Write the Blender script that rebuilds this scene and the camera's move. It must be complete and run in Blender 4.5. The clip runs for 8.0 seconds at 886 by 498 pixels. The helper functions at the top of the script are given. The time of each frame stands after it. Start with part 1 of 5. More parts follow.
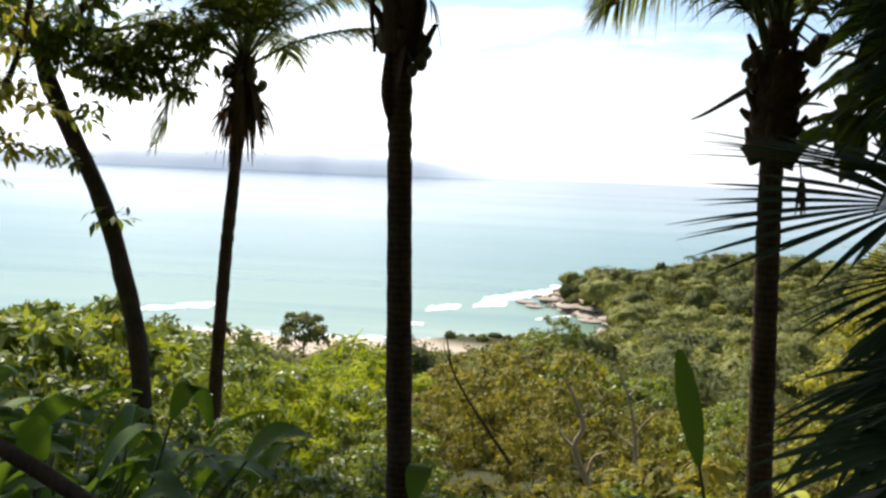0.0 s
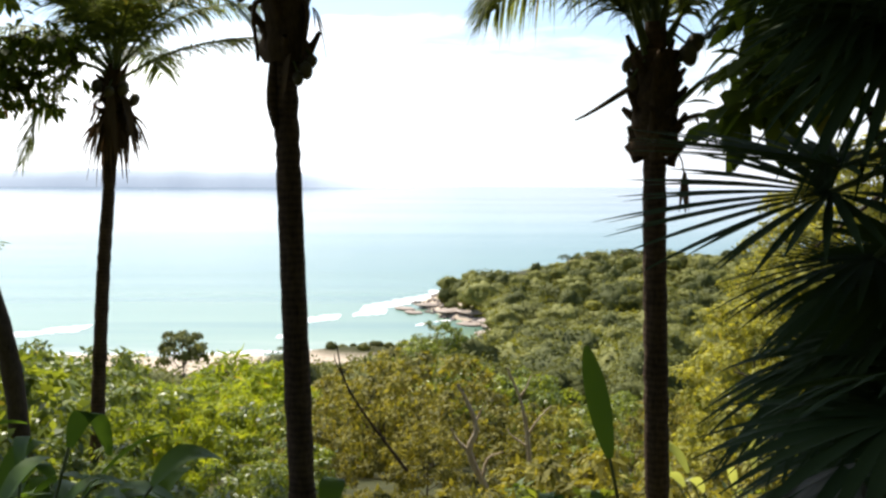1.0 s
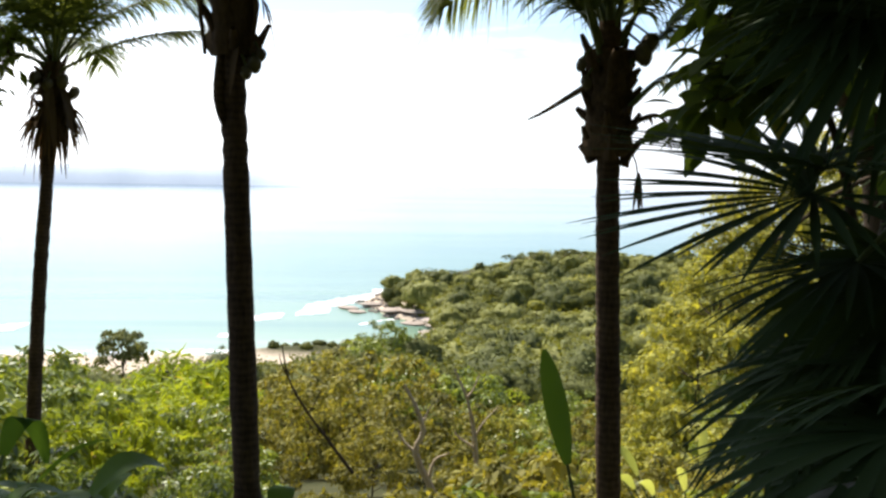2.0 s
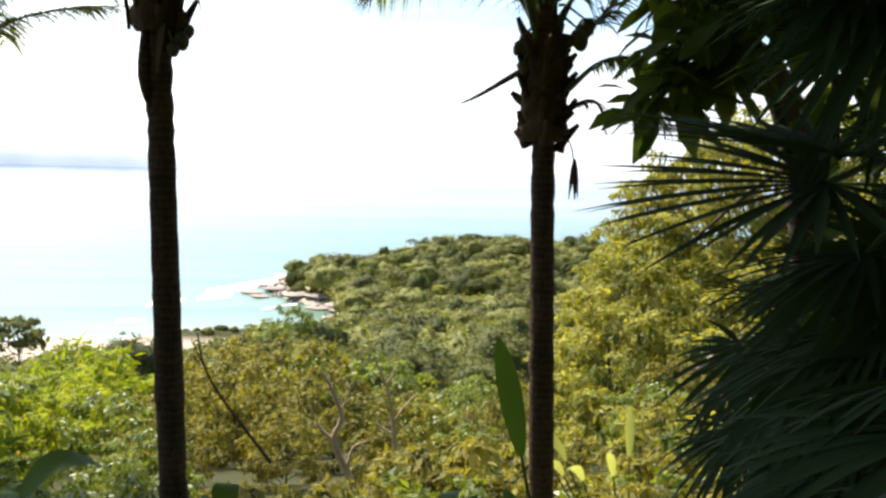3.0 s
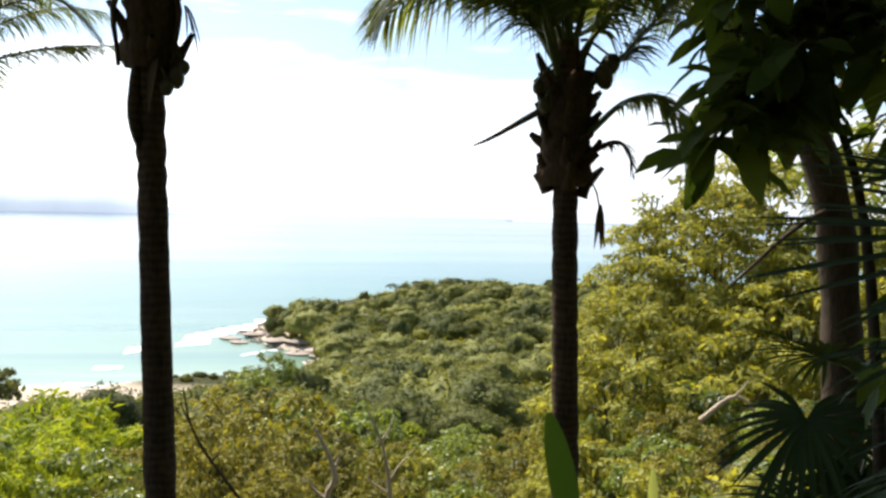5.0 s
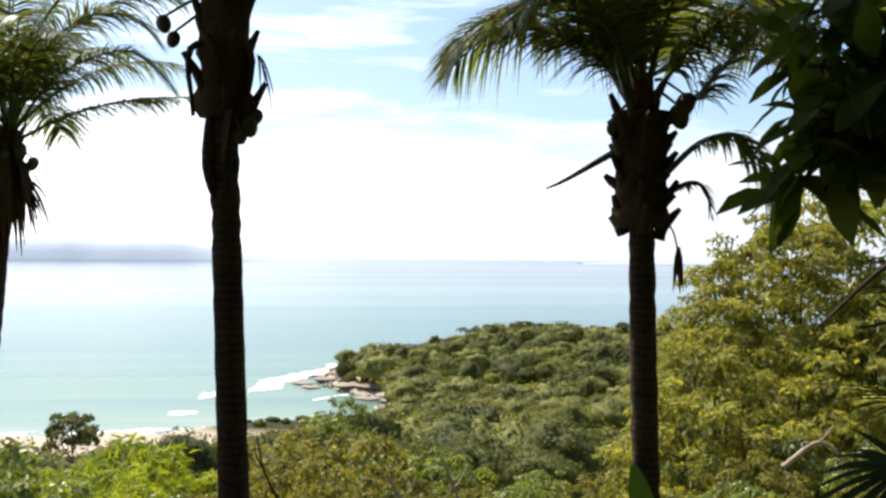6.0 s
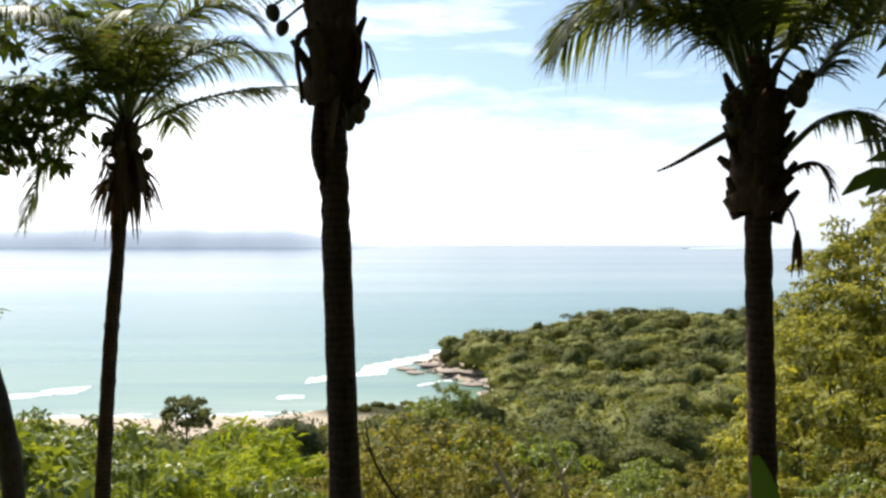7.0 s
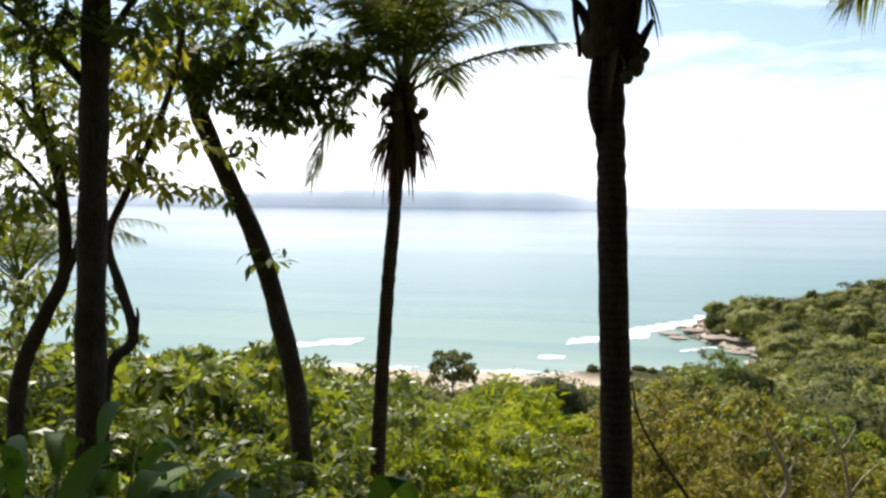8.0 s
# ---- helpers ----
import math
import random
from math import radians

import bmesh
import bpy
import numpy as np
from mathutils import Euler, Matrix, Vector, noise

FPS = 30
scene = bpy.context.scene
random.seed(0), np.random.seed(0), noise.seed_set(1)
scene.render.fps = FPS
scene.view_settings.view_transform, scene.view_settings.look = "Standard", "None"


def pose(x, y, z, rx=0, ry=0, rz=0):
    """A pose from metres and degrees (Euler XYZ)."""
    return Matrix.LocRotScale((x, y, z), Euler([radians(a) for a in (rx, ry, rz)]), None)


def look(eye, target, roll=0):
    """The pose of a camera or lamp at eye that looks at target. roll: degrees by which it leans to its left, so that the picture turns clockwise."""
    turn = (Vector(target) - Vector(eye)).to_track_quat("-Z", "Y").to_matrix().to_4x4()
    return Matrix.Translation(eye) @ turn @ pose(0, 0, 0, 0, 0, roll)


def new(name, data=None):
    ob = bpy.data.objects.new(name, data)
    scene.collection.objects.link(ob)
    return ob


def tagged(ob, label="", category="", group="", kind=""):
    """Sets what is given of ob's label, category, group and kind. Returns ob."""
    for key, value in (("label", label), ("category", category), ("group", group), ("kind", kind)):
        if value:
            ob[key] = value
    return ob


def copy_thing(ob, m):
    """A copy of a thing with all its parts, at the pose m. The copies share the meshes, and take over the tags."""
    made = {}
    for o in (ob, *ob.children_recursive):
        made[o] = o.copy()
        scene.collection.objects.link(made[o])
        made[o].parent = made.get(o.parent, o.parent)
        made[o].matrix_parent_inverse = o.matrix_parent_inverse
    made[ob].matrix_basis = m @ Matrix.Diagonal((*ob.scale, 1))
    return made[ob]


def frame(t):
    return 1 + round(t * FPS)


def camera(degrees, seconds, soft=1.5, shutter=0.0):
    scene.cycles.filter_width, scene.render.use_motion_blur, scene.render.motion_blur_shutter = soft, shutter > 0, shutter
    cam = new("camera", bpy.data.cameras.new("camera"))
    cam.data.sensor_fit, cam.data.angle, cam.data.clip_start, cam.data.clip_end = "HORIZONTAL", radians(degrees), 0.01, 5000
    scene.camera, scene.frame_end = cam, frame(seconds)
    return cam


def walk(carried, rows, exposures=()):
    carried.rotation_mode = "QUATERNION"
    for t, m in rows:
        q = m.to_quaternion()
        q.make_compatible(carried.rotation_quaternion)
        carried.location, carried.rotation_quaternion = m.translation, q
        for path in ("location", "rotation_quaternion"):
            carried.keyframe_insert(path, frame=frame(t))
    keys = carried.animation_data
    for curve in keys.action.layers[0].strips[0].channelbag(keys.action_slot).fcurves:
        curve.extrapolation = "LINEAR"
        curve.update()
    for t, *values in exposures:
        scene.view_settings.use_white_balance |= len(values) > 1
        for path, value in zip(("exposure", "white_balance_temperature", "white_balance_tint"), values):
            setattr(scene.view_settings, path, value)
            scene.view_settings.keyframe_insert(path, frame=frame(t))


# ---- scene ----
cam = camera(46.3, 8.0, soft=2.6)
PATH = [
    (0, (0.343, 0.984, 57.272), (0.114, 2.964, 57.107), 2.3),
    (0.5, (0.184, 0.98, 57.264), (0.137, 2.974, 57.118), 1.9),
    (1, (0.186, 1.02, 57.259), (0.194, 3.015, 57.114), 0.2),
    (2.5, (0.022, 1.285, 57.252), (0.222, 3.269, 57.105), 1.7),
    (3, (-0.121, 1.394, 57.248), (0.18, 3.364, 57.076), 1.4),
    (3.5, (-0.204, 1.592, 57.229), (0.167, 3.553, 57.1), -0.2),
    (4, (-0.263, 1.787, 57.245), (0.109, 3.749, 57.13), 1.6),
    (5.5, (-0.301, 2.233, 57.26), (-0.006, 4.21, 57.215), 0.4),
    (6, (-0.311, 2.251, 57.266), (-0.106, 4.241, 57.262), 0.4),
    (6.5, (-0.319, 2.279, 57.263), (-0.168, 4.273, 57.255), -0.0),
    (7, (-0.351, 2.318, 57.258), (-0.343, 4.317, 57.227), 0.0),
    (7.5, (-0.365, 2.272, 57.24), (-0.607, 4.256, 57.161), -0.5),
    (8, (-0.442, 2.336, 57.212), (-0.932, 4.272, 57.105), 0.4),
]
EXPOSURES = [(0, 0.35), (1, 0.5), (2.5, 0.75), (3.5, 0.88), (4.2, 0.85), (5.5, 0.47), (6.5, 0.32), (8, 0.25)]
walk(cam, [(t, look(eye, target, roll)) for t, eye, target, roll in PATH], EXPOSURES)

# ---- light ----
SUN_AZ, SUN_EL = -34.0, 54.0          # degrees from +y towards +x, and above the horizon
to_sun = Vector((math.sin(radians(SUN_AZ)) * math.cos(radians(SUN_EL)),
                 math.cos(radians(SUN_AZ)) * math.cos(radians(SUN_EL)), math.sin(radians(SUN_EL))))
sun = new("sun", bpy.data.lights.new("sun", "SUN"))
sun.data.energy, sun.data.angle, sun.data.color = 4.8, radians(0.53), (1.0, 0.93, 0.8)
sun.matrix_world = look((0, 0, 200), Vector((0, 0, 200)) - to_sun)

world = bpy.data.worlds.new("world")
scene.world = world
world.use_nodes = True
wn, wl = world.node_tree.nodes, world.node_tree.links
wn.clear()


def math_node(nodes, links, op, a, b=None, c=None):
    n = nodes.new("ShaderNodeMath")
    n.operation = op
    for i, v in enumerate((a, b, c)):
        if v is None:
            continue
        if isinstance(v, (int, float)):
            n.inputs[i].default_value = v
        else:
            links.new(v, n.inputs[i])
    return n.outputs[0]


def ramp_node(nodes, links, fac, stops):
    n = nodes.new("ShaderNodeValToRGB")
    e = n.color_ramp.elements
    while len(e) < len(stops):
        e.new(0.5)
    for el, (p, c) in zip(e, stops):
        el.position, el.color = p, (c, c, c, 1) if isinstance(c, (int, float)) else (*c, 1)
    links.new(fac, n.inputs[0])
    return n.outputs[0]


def mix_node(nodes, links, fac, a, b, blend="MIX"):
    n = nodes.new("ShaderNodeMix")
    n.data_type, n.blend_type = "RGBA", blend
    for sock, v in ((n.inputs[0], fac), (n.inputs[6], a), (n.inputs[7], b)):
        if isinstance(v, (int, float)):
            sock.default_value = v
        elif isinstance(v, tuple):
            sock.default_value = (*v, 1)
        else:
            links.new(v, sock)
    return n.outputs[2]


def noise_node(nodes, links, scale, detail=3.0, rough=0.55, vector=None, stretch=None):
    n = nodes.new("ShaderNodeTexNoise")
    n.inputs["Scale"].default_value, n.inputs["Detail"].default_value, n.inputs["Roughness"].default_value = scale, detail, rough
    if vector is not None:
        if stretch:
            m = nodes.new("ShaderNodeMapping")
            m.inputs["Scale"].default_value = stretch
            links.new(vector, m.inputs["Vector"])
            vector = m.outputs[0]
        links.new(vector, n.inputs["Vector"])
    return n.outputs["Fac"]


sky = wn.new("ShaderNodeTexSky")
sky.sky_type, sky.sun_disc = "NISHITA", False
sky.sun_elevation, sky.sun_rotation = radians(SUN_EL), radians(SUN_AZ)
sky.air_density, sky.dust_density, sky.ozone_density = 1.0, 0.6, 1.5
coord = wn.new("ShaderNodeTexCoord").outputs["Generated"]
sep = wn.new("ShaderNodeSeparateXYZ")
wl.new(coord, sep.inputs[0])
cloud_noise = noise_node(wn, wl, 2.1, 7, 0.56, coord, (1, 1, 5.0))
lift = math_node(wn, wl, "MULTIPLY_ADD", math_node(wn, wl, "SUBTRACT", cloud_noise, 0.5), -0.4, sep.outputs["Z"])
cloud = ramp_node(wn, wl, lift, [(0.0, 1.0), (0.06, 0.97), (0.092, 0.5), (0.118, 0.12), (0.4, 0.04)])
sky_scaled = mix_node(wn, wl, 1.0, sky.outputs[0], (0.097, 0.108, 0.123), "MULTIPLY")
# Clouds are brighter towards the sun.
dot = wn.new("ShaderNodeVectorMath")
dot.operation = "DOT_PRODUCT"
wl.new(coord, dot.inputs[0])
dot.inputs[1].default_value = to_sun
near_sun = math_node(wn, wl, "POWER", math_node(wn, wl, "MAXIMUM", dot.outputs["Value"], 0.0), 2.5)
white = mix_node(wn, wl, near_sun, (0.58, 0.64, 0.73), (3.9, 3.85, 3.8))
wisps = ramp_node(wn, wl, noise_node(wn, wl, 3.4, 6, 0.6, coord, (1.0, 1.0, 9.0)), [(0.52, 0.0), (0.72, 0.55)])
sky_mix = mix_node(wn, wl, math_node(wn, wl, "MAXIMUM", cloud, wisps), sky_scaled, white)
# Haze glows round the sun.
glow = math_node(wn, wl, "MULTIPLY", math_node(wn, wl, "POWER", math_node(wn, wl, "MAXIMUM", dot.outputs["Value"], 0.0), 10.0), 2.2)
sky_mix = mix_node(wn, wl, 1.0, sky_mix, mix_node(wn, wl, 1.0, (1.0, 0.98, 0.95), glow, "MULTIPLY"), "ADD")
bg = wn.new("ShaderNodeBackground")
wl.new(sky_mix, bg.inputs[0])
bg.inputs[1].default_value = 1.0
wl.new(bg.outputs[0], wn.new("ShaderNodeOutputWorld").inputs[0])


# ---- materials ----
def material(name):
    m = bpy.data.materials.new(name)
    m.use_nodes = True
    n, l = m.node_tree.nodes, m.node_tree.links
    return m, n, l, n["Principled BSDF"], n["Material Output"]


def bump(n, l, bsdf, height, strength, distance):
    b = n.new("ShaderNodeBump")
    b.inputs["Strength"].default_value, b.inputs["Distance"].default_value = strength, distance
    l.new(height, b.inputs["Height"])
    l.new(b.outputs[0], bsdf.inputs["Normal"])


def leaf_material(name, dark, light, through_light, share=0.4, rough=0.45, vary=0.45, gloss=0.22, withered=1.0, patch=0.0):
    """Leaf: colour varies leaf by leaf and plant by plant; some light passes through."""
    m, n, l, bsdf, out = material(name)
    geo, info = n.new("ShaderNodeNewGeometry"), n.new("ShaderNodeObjectInfo")
    pos = n.new("ShaderNodeTexCoord").outputs["Object"]
    grain = noise_node(n, l, 0.9, 2, 0.5, pos)
    grain = math_node(n, l, "MULTIPLY_ADD", noise_node(n, l, 0.11, 2, 0.5, pos), patch, math_node(n, l, "MULTIPLY_ADD", grain, 1.0, -0.5 * patch))
    f = math_node(n, l, "MULTIPLY_ADD", geo.outputs["Random Per Island"], vary,
                  math_node(n, l, "MULTIPLY_ADD", info.outputs["Random"], 0.8 - vary, math_node(n, l, "MULTIPLY_ADD", grain, 0.9, -0.4)))
    col = mix_node(n, l, ramp_node(n, l, f, [(0.0, 0.0), (1.0, 1.0)]), dark, light)
    dead = ramp_node(n, l, geo.outputs["Random Per Island"], [(0.0, 0.0), (0.98, 0.0), (0.995, withered), (1.0, withered)])
    col = mix_node(n, l, dead, col, (0.28, 0.17, 0.06))
    l.new(col, bsdf.inputs["Base Color"])
    bsdf.inputs["Roughness"].default_value = rough + 0.12
    bsdf.inputs["Specular IOR Level"].default_value = gloss
    tr = n.new("ShaderNodeBsdfTranslucent")
    l.new(mix_node(n, l, 1.0, col, through_light, "MULTIPLY"), tr.inputs[0])
    mx = n.new("ShaderNodeMixShader")
    mx.inputs[0].default_value = share
    l.new(bsdf.outputs[0], mx.inputs[1])
    l.new(tr.outputs[0], mx.inputs[2])
    l.new(mx.outputs[0], out.inputs[0])
    return m


def bark_material(name, dark, light, ring=0.0, rough=0.9):
    m, n, l, bsdf, out = material(name)
    pos = n.new("ShaderNodeTexCoord").outputs["Object"]
    coarse = noise_node(n, l, 3.0, 4, 0.6, pos)
    fine = noise_node(n, l, 40.0, 3, 0.6, pos, (1, 1, 0.25))
    f = math_node(n, l, "MULTIPLY_ADD", fine, 0.5, math_node(n, l, "MULTIPLY", coarse, 0.6))
    if ring:
        w = n.new("ShaderNodeTexWave")
        w.bands_direction = "Z"
        w.inputs["Scale"].default_value, w.inputs["Distortion"].default_value, w.inputs["Detail Scale"].default_value = ring, 3.5, 2.0
        l.new(pos, w.inputs["Vector"])
        f = math_node(n, l, "MULTIPLY_ADD", w.outputs["Fac"], 0.1, math_node(n, l, "MULTIPLY", f, 0.9))
    l.new(mix_node(n, l, ramp_node(n, l, f, [(0.3, 0.0), (0.75, 1.0)]), dark, light), bsdf.inputs["Base Color"])
    bsdf.inputs["Roughness"].default_value = rough
    bsdf.inputs["Specular IOR Level"].default_value = 0.12
    bump(n, l, bsdf, f, 0.9, 0.02)
    return m


def plain_material(name, dark, light, scale, rough, bump_size=0.01):
    m, n, l, bsdf, out = material(name)
    pos = n.new("ShaderNodeTexCoord").outputs["Object"]
    f = math_node(n, l, "MULTIPLY_ADD", noise_node(n, l, scale, 5, 0.6, pos), 0.7,
                  math_node(n, l, "MULTIPLY", noise_node(n, l, scale * 9, 3, 0.6, pos), 0.3))
    l.new(mix_node(n, l, ramp_node(n, l, f, [(0.3, 0.0), (0.7, 1.0)]), dark, light), bsdf.inputs["Base Color"])
    bsdf.inputs["Roughness"].default_value = rough
    bump(n, l, bsdf, f, 0.5, bump_size)
    return m


YELLOW = (1.5, 1.35, 0.5)
PALM_GREEN = leaf_material("palm_leaflet", (0.065, 0.1, 0.03), (0.2, 0.235, 0.085), YELLOW, 0.5, 0.32, 0.45, 0.4)
DEAD_FROND = leaf_material("dead_frond", (0.06, 0.04, 0.022), (0.17, 0.11, 0.06), (1.2, 1.0, 0.7), 0.3, 0.8)
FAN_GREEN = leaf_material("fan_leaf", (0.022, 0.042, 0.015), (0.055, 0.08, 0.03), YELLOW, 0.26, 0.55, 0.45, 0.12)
BROAD_GREEN = leaf_material("broad_leaf", (0.05, 0.09, 0.02), (0.16, 0.2, 0.045), YELLOW, 0.54, 0.42)
PADDLE_GREEN = leaf_material("paddle_leaf", (0.05, 0.11, 0.02), (0.13, 0.21, 0.04), YELLOW, 0.4, 0.45)
# Paler than the shaded paddles: their sunlight is partly put into this colour.
SUNLIT_PADDLE = leaf_material("pale_sunlit_paddle_leaf", (0.3, 0.36, 0.14), (0.5, 0.54, 0.27), YELLOW, 0.4, 0.4)
LIME = leaf_material("lime_leaf", (0.13, 0.19, 0.014), (0.42, 0.47, 0.045), YELLOW, 0.45, 0.5)
OLIVE = leaf_material("olive_leaf", (0.05, 0.055, 0.012), (0.4, 0.36, 0.08), YELLOW, 0.36, 0.5, 0.6, 0.2, 0.4)
GREEN = leaf_material("shrub_leaf", (0.045, 0.078, 0.016), (0.33, 0.39, 0.07), YELLOW, 0.42, 0.28, 0.55, 0.45, 0.5)
GOLD = leaf_material("golden_leaf", (0.085, 0.1, 0.015), (0.52, 0.5, 0.11), YELLOW, 0.42, 0.5, 0.6, 0.2, 0.5)
WOODS = leaf_material("woods_leaf", (0.065, 0.077, 0.016), (0.26, 0.262, 0.066), YELLOW, 0.3, 0.6, 0.3, 0.22, 0.0, 0.8)
WOODS_DARK = leaf_material("woods_dark_leaf", (0.055, 0.068, 0.016), (0.19, 0.2, 0.055), YELLOW, 0.3, 0.6, 0.3, 0.22, 0.0, 0.8)
PALM_BARK = bark_material("palm_bark", (0.022, 0.014, 0.009), (0.13, 0.082, 0.052), ring=5.0)
BARK = bark_material("bark", (0.025, 0.018, 0.012), (0.1, 0.072, 0.05))
PALE_BARK = bark_material("pale_bark", (0.3, 0.22, 0.14), (0.55, 0.45, 0.33))
FIBRE = bark_material("palm_fibre", (0.035, 0.022, 0.013), (0.15, 0.095, 0.055))
# Pale grey fan leaf; the light it catches is partly put into its colour.
GREY_LEAF = leaf_material("grey_lit_leaf", (0.12, 0.115, 0.1), (0.3, 0.29, 0.26), (1.0, 1.0, 0.95), 0.3, 0.6)
STALK = plain_material("green_stalk", (0.07, 0.1, 0.025), (0.15, 0.17, 0.05), 6.0, 0.5)
NUT = plain_material("coconut_husk", (0.06, 0.045, 0.02), (0.14, 0.11, 0.05), 8.0, 0.6)
ROCK = plain_material("shore_rock", (0.11, 0.085, 0.07), (0.34, 0.27, 0.22), 0.4, 0.85, 0.2)
FOAM = plain_material("sea_foam", (0.72, 0.75, 0.75), (0.86, 0.87, 0.86), 0.6, 0.8, 0.05)
# Haze over the hills is put into a pale colour and a faint glow.
HAZE_HILL = plain_material("far_hill_haze_glow", (0.28, 0.32, 0.37), (0.33, 0.37, 0.42), 0.004, 1.0, 0.5)
HAZE_HILL.node_tree.nodes["Principled BSDF"].inputs["Emission Color"].default_value = (0.6, 0.68, 0.78, 1)
HAZE_HILL.node_tree.nodes["Principled BSDF"].inputs["Emission Strength"].default_value = 0.32


def ground_material():
    m, n, l, bsdf, out = material("hillside_ground")
    pos = n.new("ShaderNodeTexCoord").outputs["Object"]
    s = n.new("ShaderNodeSeparateXYZ")
    l.new(pos, s.inputs[0])
    f = math_node(n, l, "MULTIPLY_ADD", noise_node(n, l, 0.7, 6, 0.65, pos), 0.6, math_node(n, l, "MULTIPLY", noise_node(n, l, 9.0, 4, 0.6, pos), 0.4))
    litter = mix_node(n, l, ramp_node(n, l, f, [(0.35, 0.0), (0.65, 1.0)]), (0.028, 0.034, 0.012), (0.075, 0.07, 0.03))
    sand = mix_node(n, l, f, (0.4, 0.32, 0.24), (0.55, 0.46, 0.35))
    h = math_node(n, l, "MULTIPLY_ADD", f, 1.5, s.outputs["Z"])
    l.new(mix_node(n, l, ramp_node(n, l, math_node(n, l, "MULTIPLY", h, 0.1), [(0.42, 0.0), (0.52, 1.0)]), sand, litter), bsdf.inputs["Base Color"])
    bsdf.inputs["Roughness"].default_value = 0.95
    bsdf.inputs["Specular IOR Level"].default_value = 0.1
    bump(n, l, bsdf, f, 0.3, 0.05)
    return m


def water_material():
    m, n, l, bsdf, out = material("sea_water")
    pos = n.new("ShaderNodeTexCoord").outputs["Object"]
    s = n.new("ShaderNodeSeparateXYZ")
    l.new(pos, s.inputs[0])
    streak = noise_node(n, l, 0.012, 5, 0.6, pos, (0.22, 1.0, 1.0))
    depth = math_node(n, l, "MULTIPLY_ADD", math_node(n, l, "SUBTRACT", streak, 0.5), 120.0, s.outputs["Y"])
    reach = math_node(n, l, "LOGARITHM", math_node(n, l, "MAXIMUM", math_node(n, l, "MULTIPLY", depth, 1 / 300), 1.0), 10.0)
    col = ramp_node(n, l, reach, [(0.0, (0.5, 0.5, 0.38)), (0.06, (0.19, 0.275, 0.185)), (0.3, (0.09, 0.18, 0.14)),
                                  (0.55, (0.06, 0.145, 0.14)), (0.85, (0.045, 0.09, 0.13)), (1.0, (0.045, 0.085, 0.13))])
    bands = noise_node(n, l, 0.02, 3, 0.5, pos, (0.1, 1.0, 1.0))
    col = mix_node(n, l, ramp_node(n, l, bands, [(0.46, 0.0), (0.66, 0.4)]), col, (0.05, 0.135, 0.145))
    l.new(col, bsdf.inputs["Base Color"])
    calm = noise_node(n, l, 0.004, 4, 0.55, pos, (0.15, 1.0, 1.0))
    far_chop = ramp_node(n, l, reach, [(0.1, 0.26), (0.4, 0.22), (0.6, 0.17), (1.0, 0.15)])
    l.new(math_node(n, l, "MULTIPLY_ADD", math_node(n, l, "SUBTRACT", calm, 0.5), 0.08, far_chop), bsdf.inputs["Roughness"])
    bsdf.inputs["IOR"].default_value = 1.33
    swell = noise_node(n, l, 0.035, 4, 0.6, pos, (0.12, 1.0, 1.0))
    chop = noise_node(n, l, 0.25, 4, 0.65, pos, (0.4, 1.0, 1.0))
    waves = math_node(n, l, "MULTIPLY_ADD", swell, 5.0, chop)
    # The sea lies flatter beyond the bay.
    bump(n, l, bsdf, math_node(n, l, "MULTIPLY", waves, ramp_node(n, l, reach, [(0.2, 1.0), (0.55, 0.6), (0.9, 0.3)])), 0.45, 0.14)
    return m


GROUND, WATER = ground_material(), water_material()


# ---- mesh helpers ----
rng = np.random.default_rng(7)


def mesh(name, pieces, mat, smooth=False):
    """One mesh out of (vertices, quads) pairs."""
    vs, qs, k = [], [], 0
    for v, q in pieces:
        v, q = np.asarray(v, float).reshape(-1, 3), np.asarray(q, int).reshape(-1, 4)
        vs.append(v)
        qs.append(q + k)
        k += len(v)
    v, q = np.vstack(vs), np.vstack(qs)
    me = bpy.data.meshes.new(name)
    me.vertices.add(len(v))
    me.vertices.foreach_set("co", v.astype(np.float32).ravel())
    me.loops.add(4 * len(q))
    me.loops.foreach_set("vertex_index", q.astype(np.int32).ravel())
    me.polygons.add(len(q))
    me.polygons.foreach_set("loop_start", np.arange(0, 4 * len(q), 4, dtype=np.int32))
    me.update(calc_edges=True)
    me.validate()
    if smooth:
        me.polygons.foreach_set("use_smooth", np.ones(len(me.polygons), bool))
    me.materials.append(mat)
    return me


def part(name, data, parent, label="", m=None):
    ob = new(name, data)
    ob.parent = parent
    if m is not None:
        ob.matrix_local = m
    return tagged(ob, label)


def thing(name, label, category, group="", m=None, kind=""):
    ob = new(name)
    ob.empty_display_size = 0.2
    if m is not None:
        ob.matrix_basis = m
    return tagged(ob, label, category, group, kind)


def unit(a):
    a = np.asarray(a, float)
    return a / np.maximum(np.linalg.norm(a, axis=-1, keepdims=True), 1e-9)


def spread(n, low=-1.0):
    """n directions, with z of low or more."""
    z = rng.uniform(low, 1, n)
    a = rng.uniform(0, 2 * np.pi, n)
    r = np.sqrt(1 - z * z)
    return np.stack([r * np.cos(a), r * np.sin(a), z], 1)


